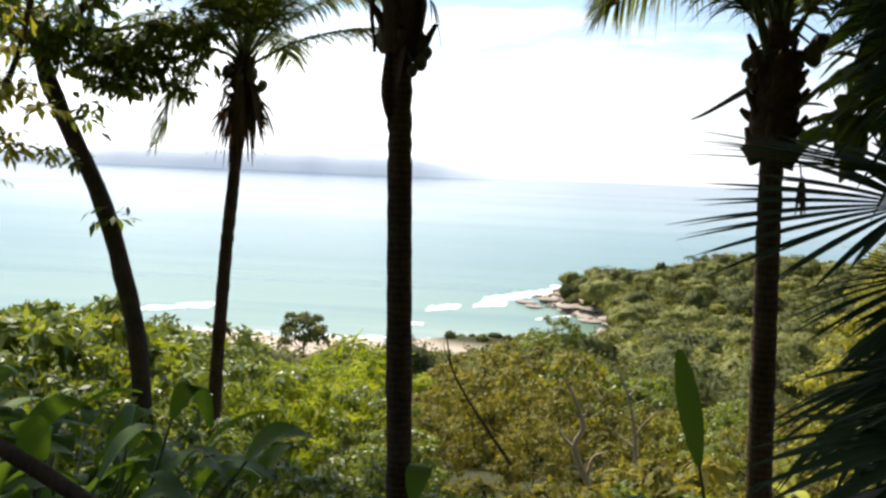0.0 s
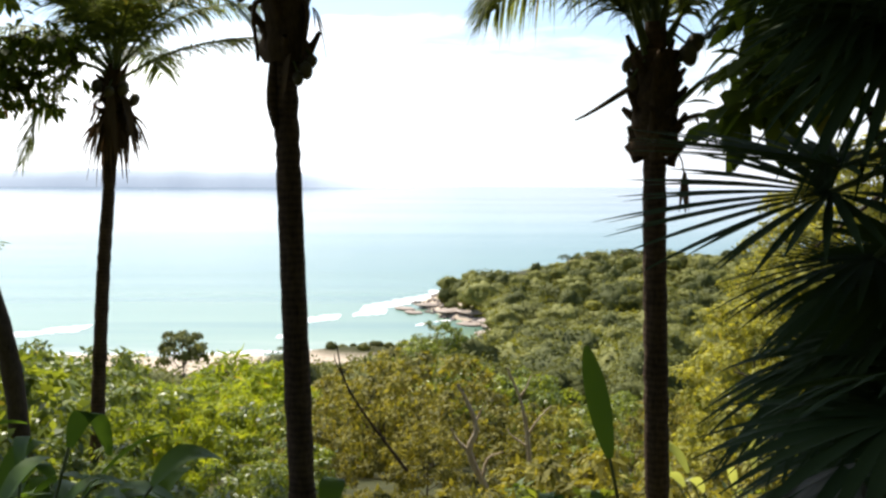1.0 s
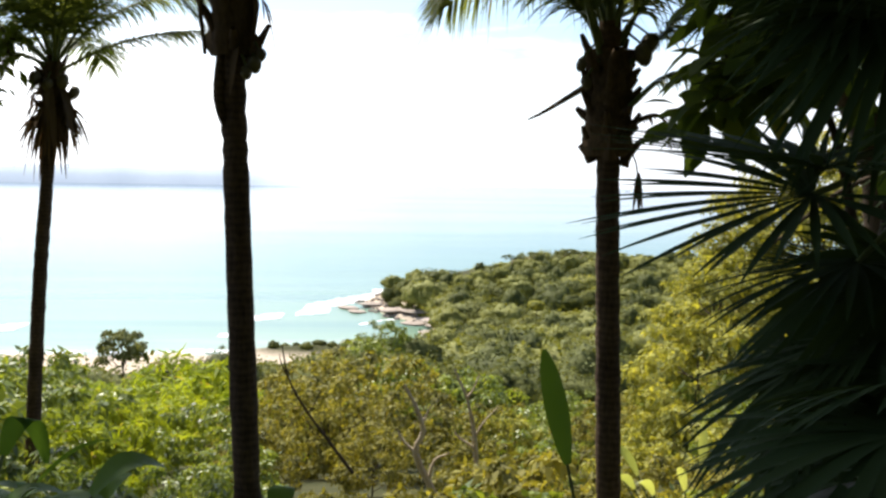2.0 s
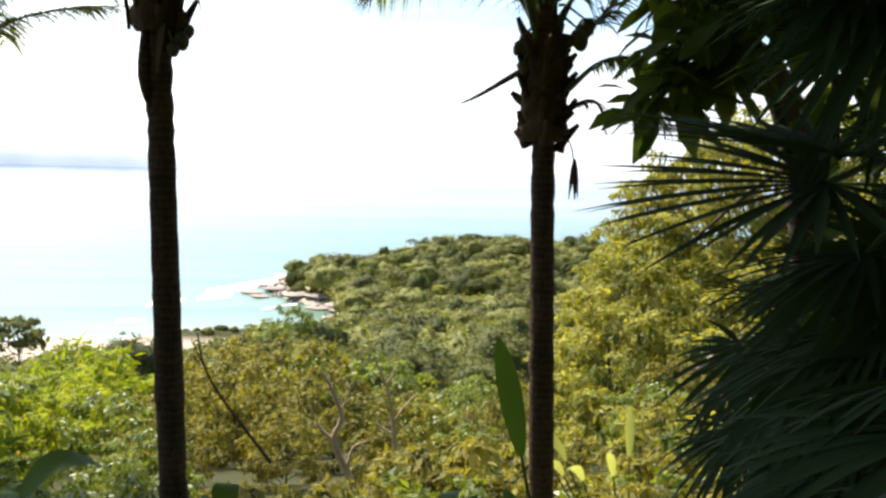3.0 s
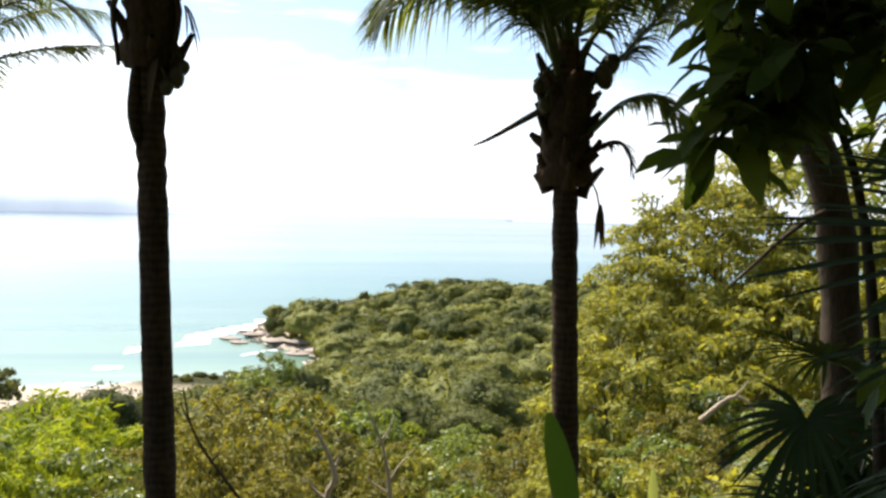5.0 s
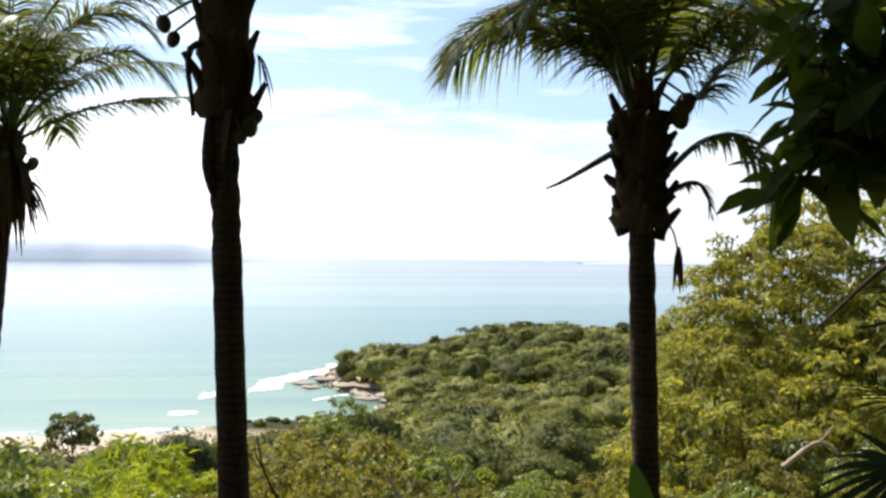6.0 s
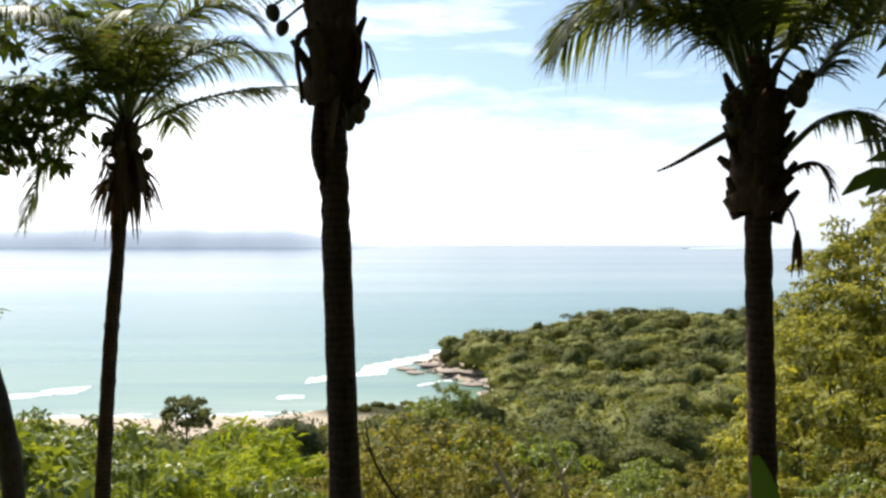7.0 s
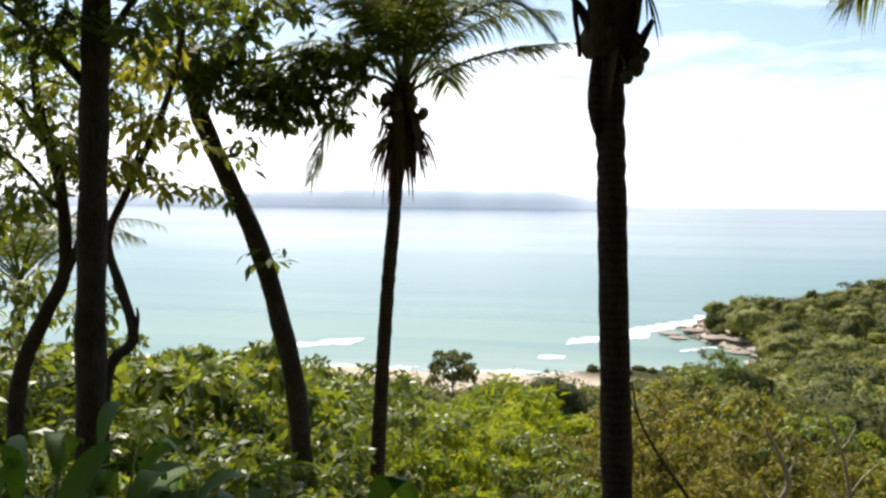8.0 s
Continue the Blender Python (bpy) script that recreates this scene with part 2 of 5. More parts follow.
def bezier(points, n):
    """A smooth line of n points through the given ones (Catmull-Rom)."""
    p = np.asarray(points, float)
    p = np.vstack([2 * p[0] - p[1], p, 2 * p[-1] - p[-2]])
    out = []
    for u in np.linspace(0, len(p) - 3 - 1e-6, n):
        i, f = int(u), u - int(u)
        a, b, c, d = p[i:i + 4]
        out.append(0.5 * (2 * b + (c - a) * f + (2 * a - 5 * b + 4 * c - d) * f * f + (3 * b - a - 3 * c + d) * f ** 3))
    return np.array(out)


def tube(line, radii, sides=8, rough=0.0):
    """A limb along a line, with its end closed to a small tip."""
    line = np.asarray(line, float)
    n = len(line)
    radii = np.broadcast_to(np.asarray(radii, float), (n,))
    t = unit(np.gradient(line, axis=0))
    u = np.empty_like(t)
    last = np.cross(t[0], [1.0, 0, 0] if abs(t[0][0]) < 0.8 else [0, 1.0, 0])
    for k in range(n):
        last = unit(last - t[k] * np.dot(last, t[k]))
        u[k] = last
    w = np.cross(t, u)
    a = np.linspace(0, 2 * np.pi, sides, endpoint=False)
    r = radii[:, None] * (1 + rough * rng.normal(size=(n, sides)))
    v = line[:, None] + r[..., None] * (np.cos(a)[None, :, None] * u[:, None] + np.sin(a)[None, :, None] * w[:, None])
    i, j = np.meshgrid(np.arange(n - 1), np.arange(sides), indexing="ij")
    k = (j + 1) % sides
    q = np.stack([i * sides + j, i * sides + k, (i + 1) * sides + k, (i + 1) * sides + j], -1).reshape(-1, 4)
    return v.reshape(-1, 3), q


def blades(base, way, up, length, width, segs=1, droop=0.0, shape="leaf", fold=0.0):
    """Leaves as tapered strips: base points, directions, the side that faces up, lengths and widths."""
    base, way = np.asarray(base, float).reshape(-1, 3), unit(way).reshape(-1, 3)
    n = len(base)
    side = unit(np.cross(way, np.broadcast_to(up, way.shape)))
    nrm = np.cross(side, way)
    length, width = np.broadcast_to(length, (n,)), np.broadcast_to(width, (n,))
    droop = np.broadcast_to(droop, (n,))
    if segs == 1:
        mid = base + way * (length * 0.45)[:, None] - nrm * (fold * width)[:, None]
        tip = base + way * length[:, None]
        tip[:, 2] -= droop * length
        mid[:, 2] -= droop * length * 0.25
        lift = nrm * (fold * width)[:, None] * 2
        v = np.stack([base, mid + side * width[:, None] / 2 + lift, tip, mid - side * width[:, None] / 2 + lift], 1).reshape(-1, 3)
        return v, np.arange(4 * n).reshape(n, 4)
    s = np.linspace(0, 1, segs + 1)
    if shape == "strip":
        w = np.clip(np.minimum(0.55 + s * 2.5, (1 - s) * 1.6 + 0.04), 0, 1)
    elif shape == "paddle":
        w = np.sin(np.pi * np.clip(s * 0.93 + 0.045, 0, 1)) ** 0.62
    else:
        w = np.sin(np.pi * np.clip(s * 0.95 + 0.03, 0, 1)) ** 0.85
    c = base[:, None] + way[:, None] * (length[:, None] * s)[..., None]
    c[..., 2] -= droop[:, None] * length[:, None] * s ** 2
    half = (width[:, None] * w / 2)[..., None] * side[:, None]
    up_ = (fold * width[:, None] * w)[..., None] * nrm[:, None]
    if fold:
        v = np.stack([c + half + up_, c, c - half + up_], 2)
        k, m_ = 3, (0, 1)
    else:
        v = np.stack([c + half, c - half], 2)
        k, m_ = 2, (0,)
    i, j = np.meshgrid(np.arange(n), np.arange(segs), indexing="ij")
    b = (i * (segs + 1) + j) * k
    q = np.concatenate([np.stack([b + o, b + o + 1, b + o + 1 + k, b + o + k], -1).reshape(-1, 4) for o in m_])
    return v.reshape(-1, 3), q


# ---- the land ----
# Behind the path (y < 0) unseen land is raised to block sky light.
PROFILE_Y = [-60, -25, -6, 0, 3, 6, 10, 15, 25, 40, 50, 70, 100, 150, 200, 250, 290, 315, 330, 360]
PROFILE_Z = [86, 70, 57.5, 55.7, 55.5, 54.5, 52.9, 51.6, 49.6, 46, 43.5, 37, 29, 20, 12, 4.5, 1.8, 0.6, -0.4, -3]
COAST_Y = [312, 318, 335, 355, 374, 384, 396, 410, 425, 443, 452, 458, 465, 480, 500, 560, 610, 700]
COAST_X = [-60, -18, 4, 14, 19, 18, 13, 4, -2, -5, -8, -9, -3, 3, 10, 50, 100, 400]


def wobble(x, y, size, amount):
    return amount * (np.sin(x / size + 1.7 * np.sin(y / size * 0.8)) + np.sin(y / size * 1.3 + 1.3 * np.sin(x / size * 1.1 + 2))) / 2


def land(x, y):
    """The height of the ground."""
    x, y = np.asarray(x, float), np.asarray(y, float)
    z = np.interp(y, PROFILE_Y, PROFILE_Z)
    z = z + np.clip(x - 6, 0, 40) * 0.28 * np.clip((90 - y) / 60, 0, 1) * np.clip((y - 4) / 10, 0, 1)
    z = z + np.clip(-x - 12, 0, 60) * 0.06 * np.clip((60 - y) / 40, 0, 1)
    s = x - np.interp(y, COAST_Y, COAST_X)
    ridge = np.interp(y, [250, 300, 350, 400, 450, 490, 540, 600], [5, 6, 7.5, 9.5, 11, 13, 9, 4])
    cape = np.where(s > 0, ridge * (1 - np.exp(-s / 22)), np.maximum(-4, s * 0.12))
    t = np.clip((y - 285) / 40, 0, 1)
    z = np.where(y > 285, np.where(s > 0, np.maximum(z, cape * t + z * (1 - t)), np.where(y > 312, np.minimum(z, 1.0 + 0 * s), z)), z)
    z = np.where(y > 690, -4, z)
    far = np.clip((np.abs(y) + np.abs(x)) / 120, 0.1, 1)
    return z + wobble(x, y, 7.0, 0.3) * far + np.where(z > 2, wobble(x, y, 31.0, 1.4) * far, 0)


def grid(xs, ys, height):
    gx, gy = np.meshgrid(xs, ys)
    v = np.stack([gx, gy, height(gx, gy)], -1).reshape(-1, 3)
    i, j = np.meshgrid(np.arange(len(ys) - 1), np.arange(len(xs) - 1), indexing="ij")
    b = i * len(xs) + j
    return v, np.stack([b, b + 1, b + 1 + len(xs), b + len(xs)], -1).reshape(-1, 4)


def ease(a, b, n, power):
    u = np.linspace(-1, 1, n)
    return a + (b - a) * (np.sign(u) * np.abs(u) ** power + 1) / 2


ground_x = np.concatenate([ease(-900, 900, 151, 2.4)])
ground_y = np.concatenate([np.linspace(-70, 0, 22), np.linspace(1, 60, 70), np.linspace(62, 300, 90), np.linspace(302, 720, 170)])
tagged(new("ground", mesh("ground", [grid(ground_x, ground_y, land)], GROUND, True)),
       "steep green hillside running down to a sandy shore", "ground", kind="structure")

# The sea: rings of quads out to the horizon, and a broad bed of water under the shore.
ring_r = np.concatenate([[1.0], np.geomspace(150, 4800, 70)])
ring_a = np.linspace(0, 2 * np.pi, 181)
rr, aa = np.meshgrid(ring_r, ring_a, indexing="ij")
sea_v = np.stack([rr * np.sin(aa), rr * np.cos(aa), np.zeros_like(rr)], -1).reshape(-1, 3)
si, sj = np.meshgrid(np.arange(len(ring_r) - 1), np.arange(len(ring_a) - 1), indexing="ij")
sb = si * len(ring_a) + sj
tagged(new("water", mesh("water", [(sea_v, np.stack([sb, sb + len(ring_a), sb + len(ring_a) + 1, sb + 1], -1).reshape(-1, 4))], WATER, True)),
       "pale turquoise sea with soft swell reaching the horizon", "sea", kind="structure")


def far_hills(name, points, y, depth, tall, label):
    """A long low range across the bay."""
    xs = np.linspace(points[0][0], points[-1][0], 160)
    top = np.interp(xs, [p[0] for p in points], [p[1] for p in points])
    crest = top * (1 + 0.02 * np.sin(xs / 61) + 0.025 * np.sin(xs / 33 + 1) + 0.012 * np.sin(xs / 14))
    rows = [(0, 0), (0.25, 0.45), (0.55, 0.8), (1.0, 1.0), (1.6, 0.6), (2.2, 0)]
    v = np.array([[(x, y + depth * r + 8 * math.sin(x / 40 + r), c * h - 1) for x, c in zip(xs, crest)] for r, h in rows])
    n = len(xs)
    i, j = np.meshgrid(np.arange(len(rows) - 1), np.arange(n - 1), indexing="ij")
    b = i * n + j
    q = np.stack([b, b + 1, b + 1 + n, b + n], -1).reshape(-1, 4)
    return tagged(new(name, mesh(name, [(v.reshape(-1, 3), q)], HAZE_HILL, True)), label, "hills", kind="structure")


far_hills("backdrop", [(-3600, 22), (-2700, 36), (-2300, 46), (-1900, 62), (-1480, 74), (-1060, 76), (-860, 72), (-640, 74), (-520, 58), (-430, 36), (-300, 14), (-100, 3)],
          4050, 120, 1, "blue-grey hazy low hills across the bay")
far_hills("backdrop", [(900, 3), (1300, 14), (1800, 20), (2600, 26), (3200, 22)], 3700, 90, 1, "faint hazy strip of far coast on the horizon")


def surf(label, centre_line, width, cell, cut, seed):
    """Broken water: small cells along a line, kept where a noise is high, with ragged edges."""
    line = bezier(centre_line, 130)
    cells = []
    for p in line:
        for o in np.arange(-width, width + 0.1, cell * 0.7):
            q = Vector((p[0] / 14 + seed, (p[1] + o) / 4.0, seed))
            if noise.noise(q) + 0.7 * noise.noise(q * 3.1) + rng.uniform(-0.2, 0.2) > cut + 0.55 * (abs(o) / width) ** 1.5:
                cells.append((p[0], p[1] + o))
    dx = np.abs(np.diff(line[:, 0])).mean() * 0.9 + 0.3
    vs = np.array([[(x - dx, y - cell * 0.6, 0.06), (x + dx, y - cell * 0.6, 0.06), (x + dx, y + cell * 0.6, 0.06), (x - dx, y + cell * 0.6, 0.06)] for x, y in cells])
    vs[..., :2] += rng.uniform(-0.5, 0.5, vs[..., :2].shape)
    vs[..., 2] += rng.uniform(-0.03, 0.03, vs.shape[:2])
    return tagged(new("surf", mesh("surf", [(vs.reshape(-1, 3), np.arange(4 * len(vs)).reshape(-1, 4))], FOAM)), label, "surf", kind="structure")


surf("white surf breaking along the rocky point", [(-4, 478), (-14, 466), (-24, 450), (-32, 434)], 13, 1.0, -0.3, 3.1)
surf("broken white wave off the rocky point", [(-22, 428), (-28, 424), (-34, 419)], 7, 0.9, -0.3, 4.4)
surf("white water beyond the rocky point", [(-4, 500), (4, 498), (12, 512), (24, 540)], 8, 1.2, -0.4, 6.1)
surf("white broken wave in the bay", [(-40, 413), (-45, 409), (-51, 404)], 8, 0.9, -0.35, 9.4)
surf("thin white wave breaking in the cove", [(6, 404), (0, 400), (-8, 390)], 2.0, 0.7, 0.08, 8.7)
surf("white foam running up the sandy beach", [(-14, 314), (-22, 318), (-36, 328), (-52, 331), (-66, 326), (-90, 324), (-120, 324)], 5.5, 0.8, -0.1, 5.3)
surf("small white crest in the bay", [(-48, 364), (-52, 363), (-56, 363)], 4, 0.8, -0.4, 2.2)
surf("broken white wave near the beach", [(-162, 352), (-150, 362), (-140, 374), (-130, 380)], 8, 0.9, -0.4, 12.9)
surf("thin white foam behind the headland", [(34, 575), (52, 605), (70, 622), (100, 640)], 9, 1.2, -0.3, 15.2)


def boulder(r, seed):
    n, k = 9, 12
    v = []
    for i in range(n):
        a = math.pi * (i + 0.5) / n
        for j in range(k):
            b = 2 * math.pi * j / k
            d = Vector((math.sin(a) * math.cos(b), math.sin(a) * math.sin(b), math.cos(a)))
            s = r * (1 + 0.45 * noise.noise(d * 1.3 + Vector((seed, 0, 0))) + 0.15 * noise.noise(d * 4 + Vector((0, seed, 0))))
            v.append((d.x * s, d.y * s * 0.9, d.z * s * 0.6))
    i, j = np.meshgrid(np.arange(n - 1), np.arange(k), indexing="ij")
    l = (j + 1) % k
    return np.array(v), np.stack([i * k + j, (i + 1) * k + j, (i + 1) * k + l, i * k + l], -1).reshape(-1, 4)


rock_meshes = [mesh("boulder", [boulder(1.0, 3.3 * i)], ROCK) for i in range(4)]
SLAB = plain_material("pale_ledge_rock", (0.2, 0.155, 0.12), (0.45, 0.37, 0.31), 0.35, 0.85, 0.2)
slab_mesh = mesh("rock_ledge", [boulder(1.0, 21.0)], SLAB)
for x, y, s, turn in ((-14, 436, 4.0, 20), (-3, 441, 5.0, 70), (-10, 424, 3.6, 10), (5, 417, 5.5, 140), (15, 408, 6.0, 40), (12, 392, 4.5, 200), (22, 386, 6.5, 310), (24, 372, 6.0, 80), (18, 360, 4.5, 250), (23, 349, 4.0, 170)):
    ledge = new("rock_ledge", slab_mesh)
    ledge.matrix_basis = pose(x, y, max(0.0, float(land(x, y))) + 0.3, 0, 0, turn) @ Matrix.Diagonal((s, s * 1.4, s * 0.32, 1))
    tagged(ledge, "pale flat rock ledge at the foot of the point", "rock", "rocks along the point")
for i in range(70):
    u = i / 69
    y = 374 + 88 * u ** 0.6 + rng.uniform(-3, 3)
    x = float(np.interp(y, COAST_Y, COAST_X)) + rng.uniform(-3, 8)
    s = rng.uniform(0.4, 1.4)
    rock = new("boulder", rock_meshes[i % 4])
    rock.matrix_basis = pose(x, y, max(0.0, float(land(x, y))) + 0.1 * s, 0, 0, rng.uniform(0, 360)) @ Matrix.Scale(s, 4)
    tagged(rock, "brown weathered shore boulder at the waterline", "rock", "rocks along the point")


# ---- woods ----
def crown_leaves(radius, height, clumps, per_clump, size, slim=0.5, low=-0.25, clump_r=0.3, segs=1, droop=0.15, loose=0.3, dome=0.0):
    """Leaves shingled over separate clumps that sit on an uneven dome."""
    out = spread(clumps, low)
    c = out * (0.66 + 0.4 * rng.random((clumps, 1))) * [radius, radius, height]
    own = np.repeat(np.arange(clumps), per_clump)
    d = unit(spread(clumps * per_clump, -0.6) + 0.55 * out[own] + [0, 0, 0.25])
    cr = (radius * clump_r * rng.uniform(0.6, 1.35, clumps))[own]
    p = c[own] + d * cr[:, None] * rng.uniform(0.72, 1.05, (len(d), 1)) * [1, 1, 0.6]
    along = unit(np.cross(d, rng.normal(0, 1, d.shape)))
    way = unit(along + 0.25 * d - [0, 0, 0.35] + rng.normal(0, loose, d.shape))
    up = unit(d + dome * out[own] + [0, 0, 0.45] + rng.normal(0, loose, d.shape))
    ln = size * rng.uniform(0.6, 1.35, len(d))
    return blades(p, way, up, ln, ln * slim, segs, droop * rng.uniform(0.2, 1.6, len(d)), fold=0.12), c


def shell_crown(radius, height, count, leaf, seed, rough=0.5):
    """A crown seen from far off: a dome of billowing lumps with leaves that lie loosely on it."""
    shift = Vector((seed, seed * 0.7, 0))

    def swell(p):
        p = Vector(p)
        return 1 + rough * noise.noise(p * 1.9 + shift) + 0.34 * abs(noise.noise(p * 3.6 + shift)) + 0.12 * noise.noise(p * 8 + shift) - 0.08

    rings, sides = 14, 22
    a = np.pi * (np.arange(rings) + 0.35) / (rings - 0.3)
    core = []
    for x in a:
        for k in range(sides):
            t = 2 * math.pi * k / sides
            d = np.array((math.sin(x) * math.cos(t), math.sin(x) * math.sin(t), math.cos(x)))
            core.append(d * swell(d) * [radius, radius, height] * 0.93)
    i, j = np.meshgrid(np.arange(rings - 1), np.arange(sides), indexing="ij")
    w = (j + 1) % sides
    core_q = np.stack([i * sides + j, (i + 1) * sides + j, (i + 1) * sides + w, i * sides + w], -1).reshape(-1, 4)
    d = spread(count, -0.35)
    p = d * np.array([swell(q) for q in d])[:, None] * [radius, radius, height] * rng.uniform(0.92, 1.13, (count, 1))
    nrm = unit(unit(d / [radius, radius, height]) + rng.normal(0, 0.32, d.shape))
    way = unit(np.cross(nrm, rng.normal(0, 1, d.shape)) + 0.25 * nrm)
    ln = leaf * rng.uniform(0.55, 1.5, count)
    lv, lq = blades(p - way * ln[:, None] * 0.4, way, nrm, ln, ln * 0.6, 1, 0.1, fold=0.08)
    return (np.vstack([lv, np.array(core)]), np.vstack([lq, core_q + len(lv)])), p[:8]


def woody(base, tips, r0, limbs_from=0.45, sides=6, lean=(0, 0)):
    """A trunk with limbs that reach towards some of the tips. Returns the trunk and a list of limbs."""
    base, tips = np.asarray(base, float), np.asarray(tips, float)
    top = base + (tips.mean(0) - base) * 1.0
    mid = (base + top) / 2 + [lean[0], lean[1], 0]
    line = bezier([base, mid, top], 9)
    trunk = tube(line, np.linspace(r0, r0 * 0.35, 9), sides, 0.05)
    limbs = []
    for p in tips:
        f = rng.uniform(limbs_from, 0.95)
        s = line[int(f * 8)]
        bend = (s + p) / 2 + rng.normal(0, 0.06, 3) * np.linalg.norm(p - s) + [0, 0, -0.05 * np.linalg.norm(p - s)]
        limbs.append(tube(bezier([s, bend, p], 6), np.linspace(r0 * 0.4, r0 * 0.08, 6), 5, 0.05))
    return trunk, limbs


def forest_tree(kind_of_leaf, label, seed_scale, radius, height, trunk_h, clumps, per, leaf):
    tree = thing("forest_tree", label, "tree", "trees on the headland and the slope")
    leaves, c = shell_crown(radius, height, clumps * per, leaf, rng.uniform(0, 90))
    trunk, limbs = woody((0, 0, -trunk_h), c[:5] * 0.7, radius * 0.06)
    part("trunk", mesh("trunk", [trunk] + limbs, BARK), tree)
    part("crown", mesh("crown", [leaves], kind_of_leaf), tree)
    tree["half"], tree["stem"] = height, trunk_h
    return tree


forest_kinds = [
    forest_tree(WOODS, "rounded olive-green broadleaf tree in the coastal wood", 1, 5.2, 4.0, 6, 34, 36, 0.7),
    forest_tree(WOODS, "wide flat-topped green tree in the coastal wood", 1, 6.2, 3.4, 6, 38, 35, 0.7),
    forest_tree(WOODS_DARK, "dark green broadleaf tree in the coastal wood", 1, 4.6, 4.6, 6, 32, 36, 0.66),
    forest_tree(GOLD, "yellowish green broadleaf tree in the coastal wood", 1, 4.6, 3.2, 6, 30, 31, 0.68),
    forest_tree(WOODS_DARK, "open-crowned dark tree in the coastal wood", 1, 3.6, 4.8, 6, 24, 36, 0.6),
]
mid_kinds = [
    forest_tree(WOODS, "fine-leaved olive-green tree on the slope", 1, 4.6, 3.2, 6, 44, 55, 0.42),
    forest_tree(WOODS_DARK, "fine-leaved dark green tree on the slope", 1, 4.2, 3.4, 6, 40, 55, 0.4),
]
EYE = (-0.1, 1.7, 57.25)


def canopy(x, y):
    """How high the tops of the wood may stand here."""
    dist = math.hypot(x - EYE[0], y - EYE[1])
    az = math.degrees(math.atan2(x - EYE[0], y - EYE[1]))
    bay = 57.25 - np.interp(az, [-60, -14, -8, -3, 1, 4], [0.199, 0.199, 0.196, 0.183, 0.171, 0.168]) * dist
    open_ = np.interp(y, [60, 100, 150, 200, 250, 300, 350, 400, 450, 480, 520, 560], [43, 37.5, 29.5, 25, 21.5, 18.5, 16.8, 16.2, 17, 19.5, 19.5, 12])
    sky_d = np.interp(az, [-1, 0, 3, 5.4, 8, 10, 14, 30], [0.115, 0.109, 0.1, 0.094, 0.084, 0.078, 0.079, 0.079])
    open_ = min(float(open_), 57.25 - sky_d * dist)
    w = float(np.clip((az - 2.6) / 1.6, 0, 1)) if y < 385 else 1.0
    return bay * (1 - w) + open_ * w


spots = []
for y in np.arange(60, 640, 10.5):
    step = 10.5
    for x in np.arange(-0.62 * y, 0.72 * y, step):
        px, py = x + rng.uniform(-3.2, 3.2), y + rng.uniform(-3.2, 3.2)
        s = px - float(np.interp(py, COAST_Y, COAST_X))
        if (py > 440 and px < 1 + (py - 440) * 0.1) or (py > 312 and s < 3) or (py > 312 and px < -20) or (360 < py < 436 and s < 10) or canopy(px, py) < float(land(px, py)) + 1.8:
            continue
        az = math.degrees(math.atan2(px - EYE[0], py - EYE[1]))
        if not -20 < az < 34 and rng.random() > 0.22:
            continue
        spots.append((px, py))
spots.sort(key=lambda p: p[1] + 0.2 * abs(p[0]))
first = {id(k): True for k in forest_kinds + mid_kinds}
near_spots = [p for i, p in enumerate(spots) if 135 < p[1] < 400 and -0.33 * p[1] < p[0] < 0.62 * p[1]]
rng.shuffle(near_spots)
single = {tuple(p) for p in near_spots[:240]} | {p for p in spots if p[1] <= 135 and -0.4 < p[0] / p[1] < 0.6}
far_pieces, far_dark = [], []
simple = []
for k in range(5):
    simple.append(shell_crown((5.2, 6.0, 4.6, 5.0, 3.8)[k], (3.9, 3.5, 4.5, 3.8, 4.7)[k], 520, 0.75, 11.0 * k)[0])
for px, py in spots:
    g, c = float(land(px, py)), canopy(px, py)
    top = min(max(c + rng.normal(-0.5, 0.8 if py < 330 and px < 0.06 * py else 1.9 if py < 440 else 2.2), g + 1.8), g + 15)
    k = int(rng.choice(5, p=[0.3, 0.24, 0.26, 0.05, 0.15]))
    s = rng.choice([0.6, 0.8, 1.0, 1.35]) * rng.uniform(0.85, 1.15)
    if (px, py) in single:
        kind = forest_kinds[k] if py > 135 else mid_kinds[k % 2]
        m = pose(px, py, top - kind["half"] * s, rng.uniform(-6, 6), rng.uniform(-6, 6), rng.uniform(0, 360))
        if first.pop(id(kind), None):
            tree = kind
            tree.matrix_basis = m
        else:
            tree = copy_thing(kind, m)
        tree.scale = (s, s, s)
    else:
        v, q = simple[k]
        a = rng.uniform(0, 2 * np.pi)
        rot = np.array([[np.cos(a), np.sin(a), 0], [-np.sin(a), np.cos(a), 0], [0, 0, 1]])
        (far_dark if k in (2, 4) else far_pieces).append((v @ rot * s + [px, py, top - 3.6 * s], q))
tagged(new("woodland", mesh("woodland", far_pieces, WOODS)), "olive-green tree crowns massed over slope and headland", "woodland", kind="stuff")
tagged(new("woodland", mesh("woodland", far_dark, WOODS_DARK)), "darker green tree crowns massed over slope and headland", "woodland", kind="stuff")


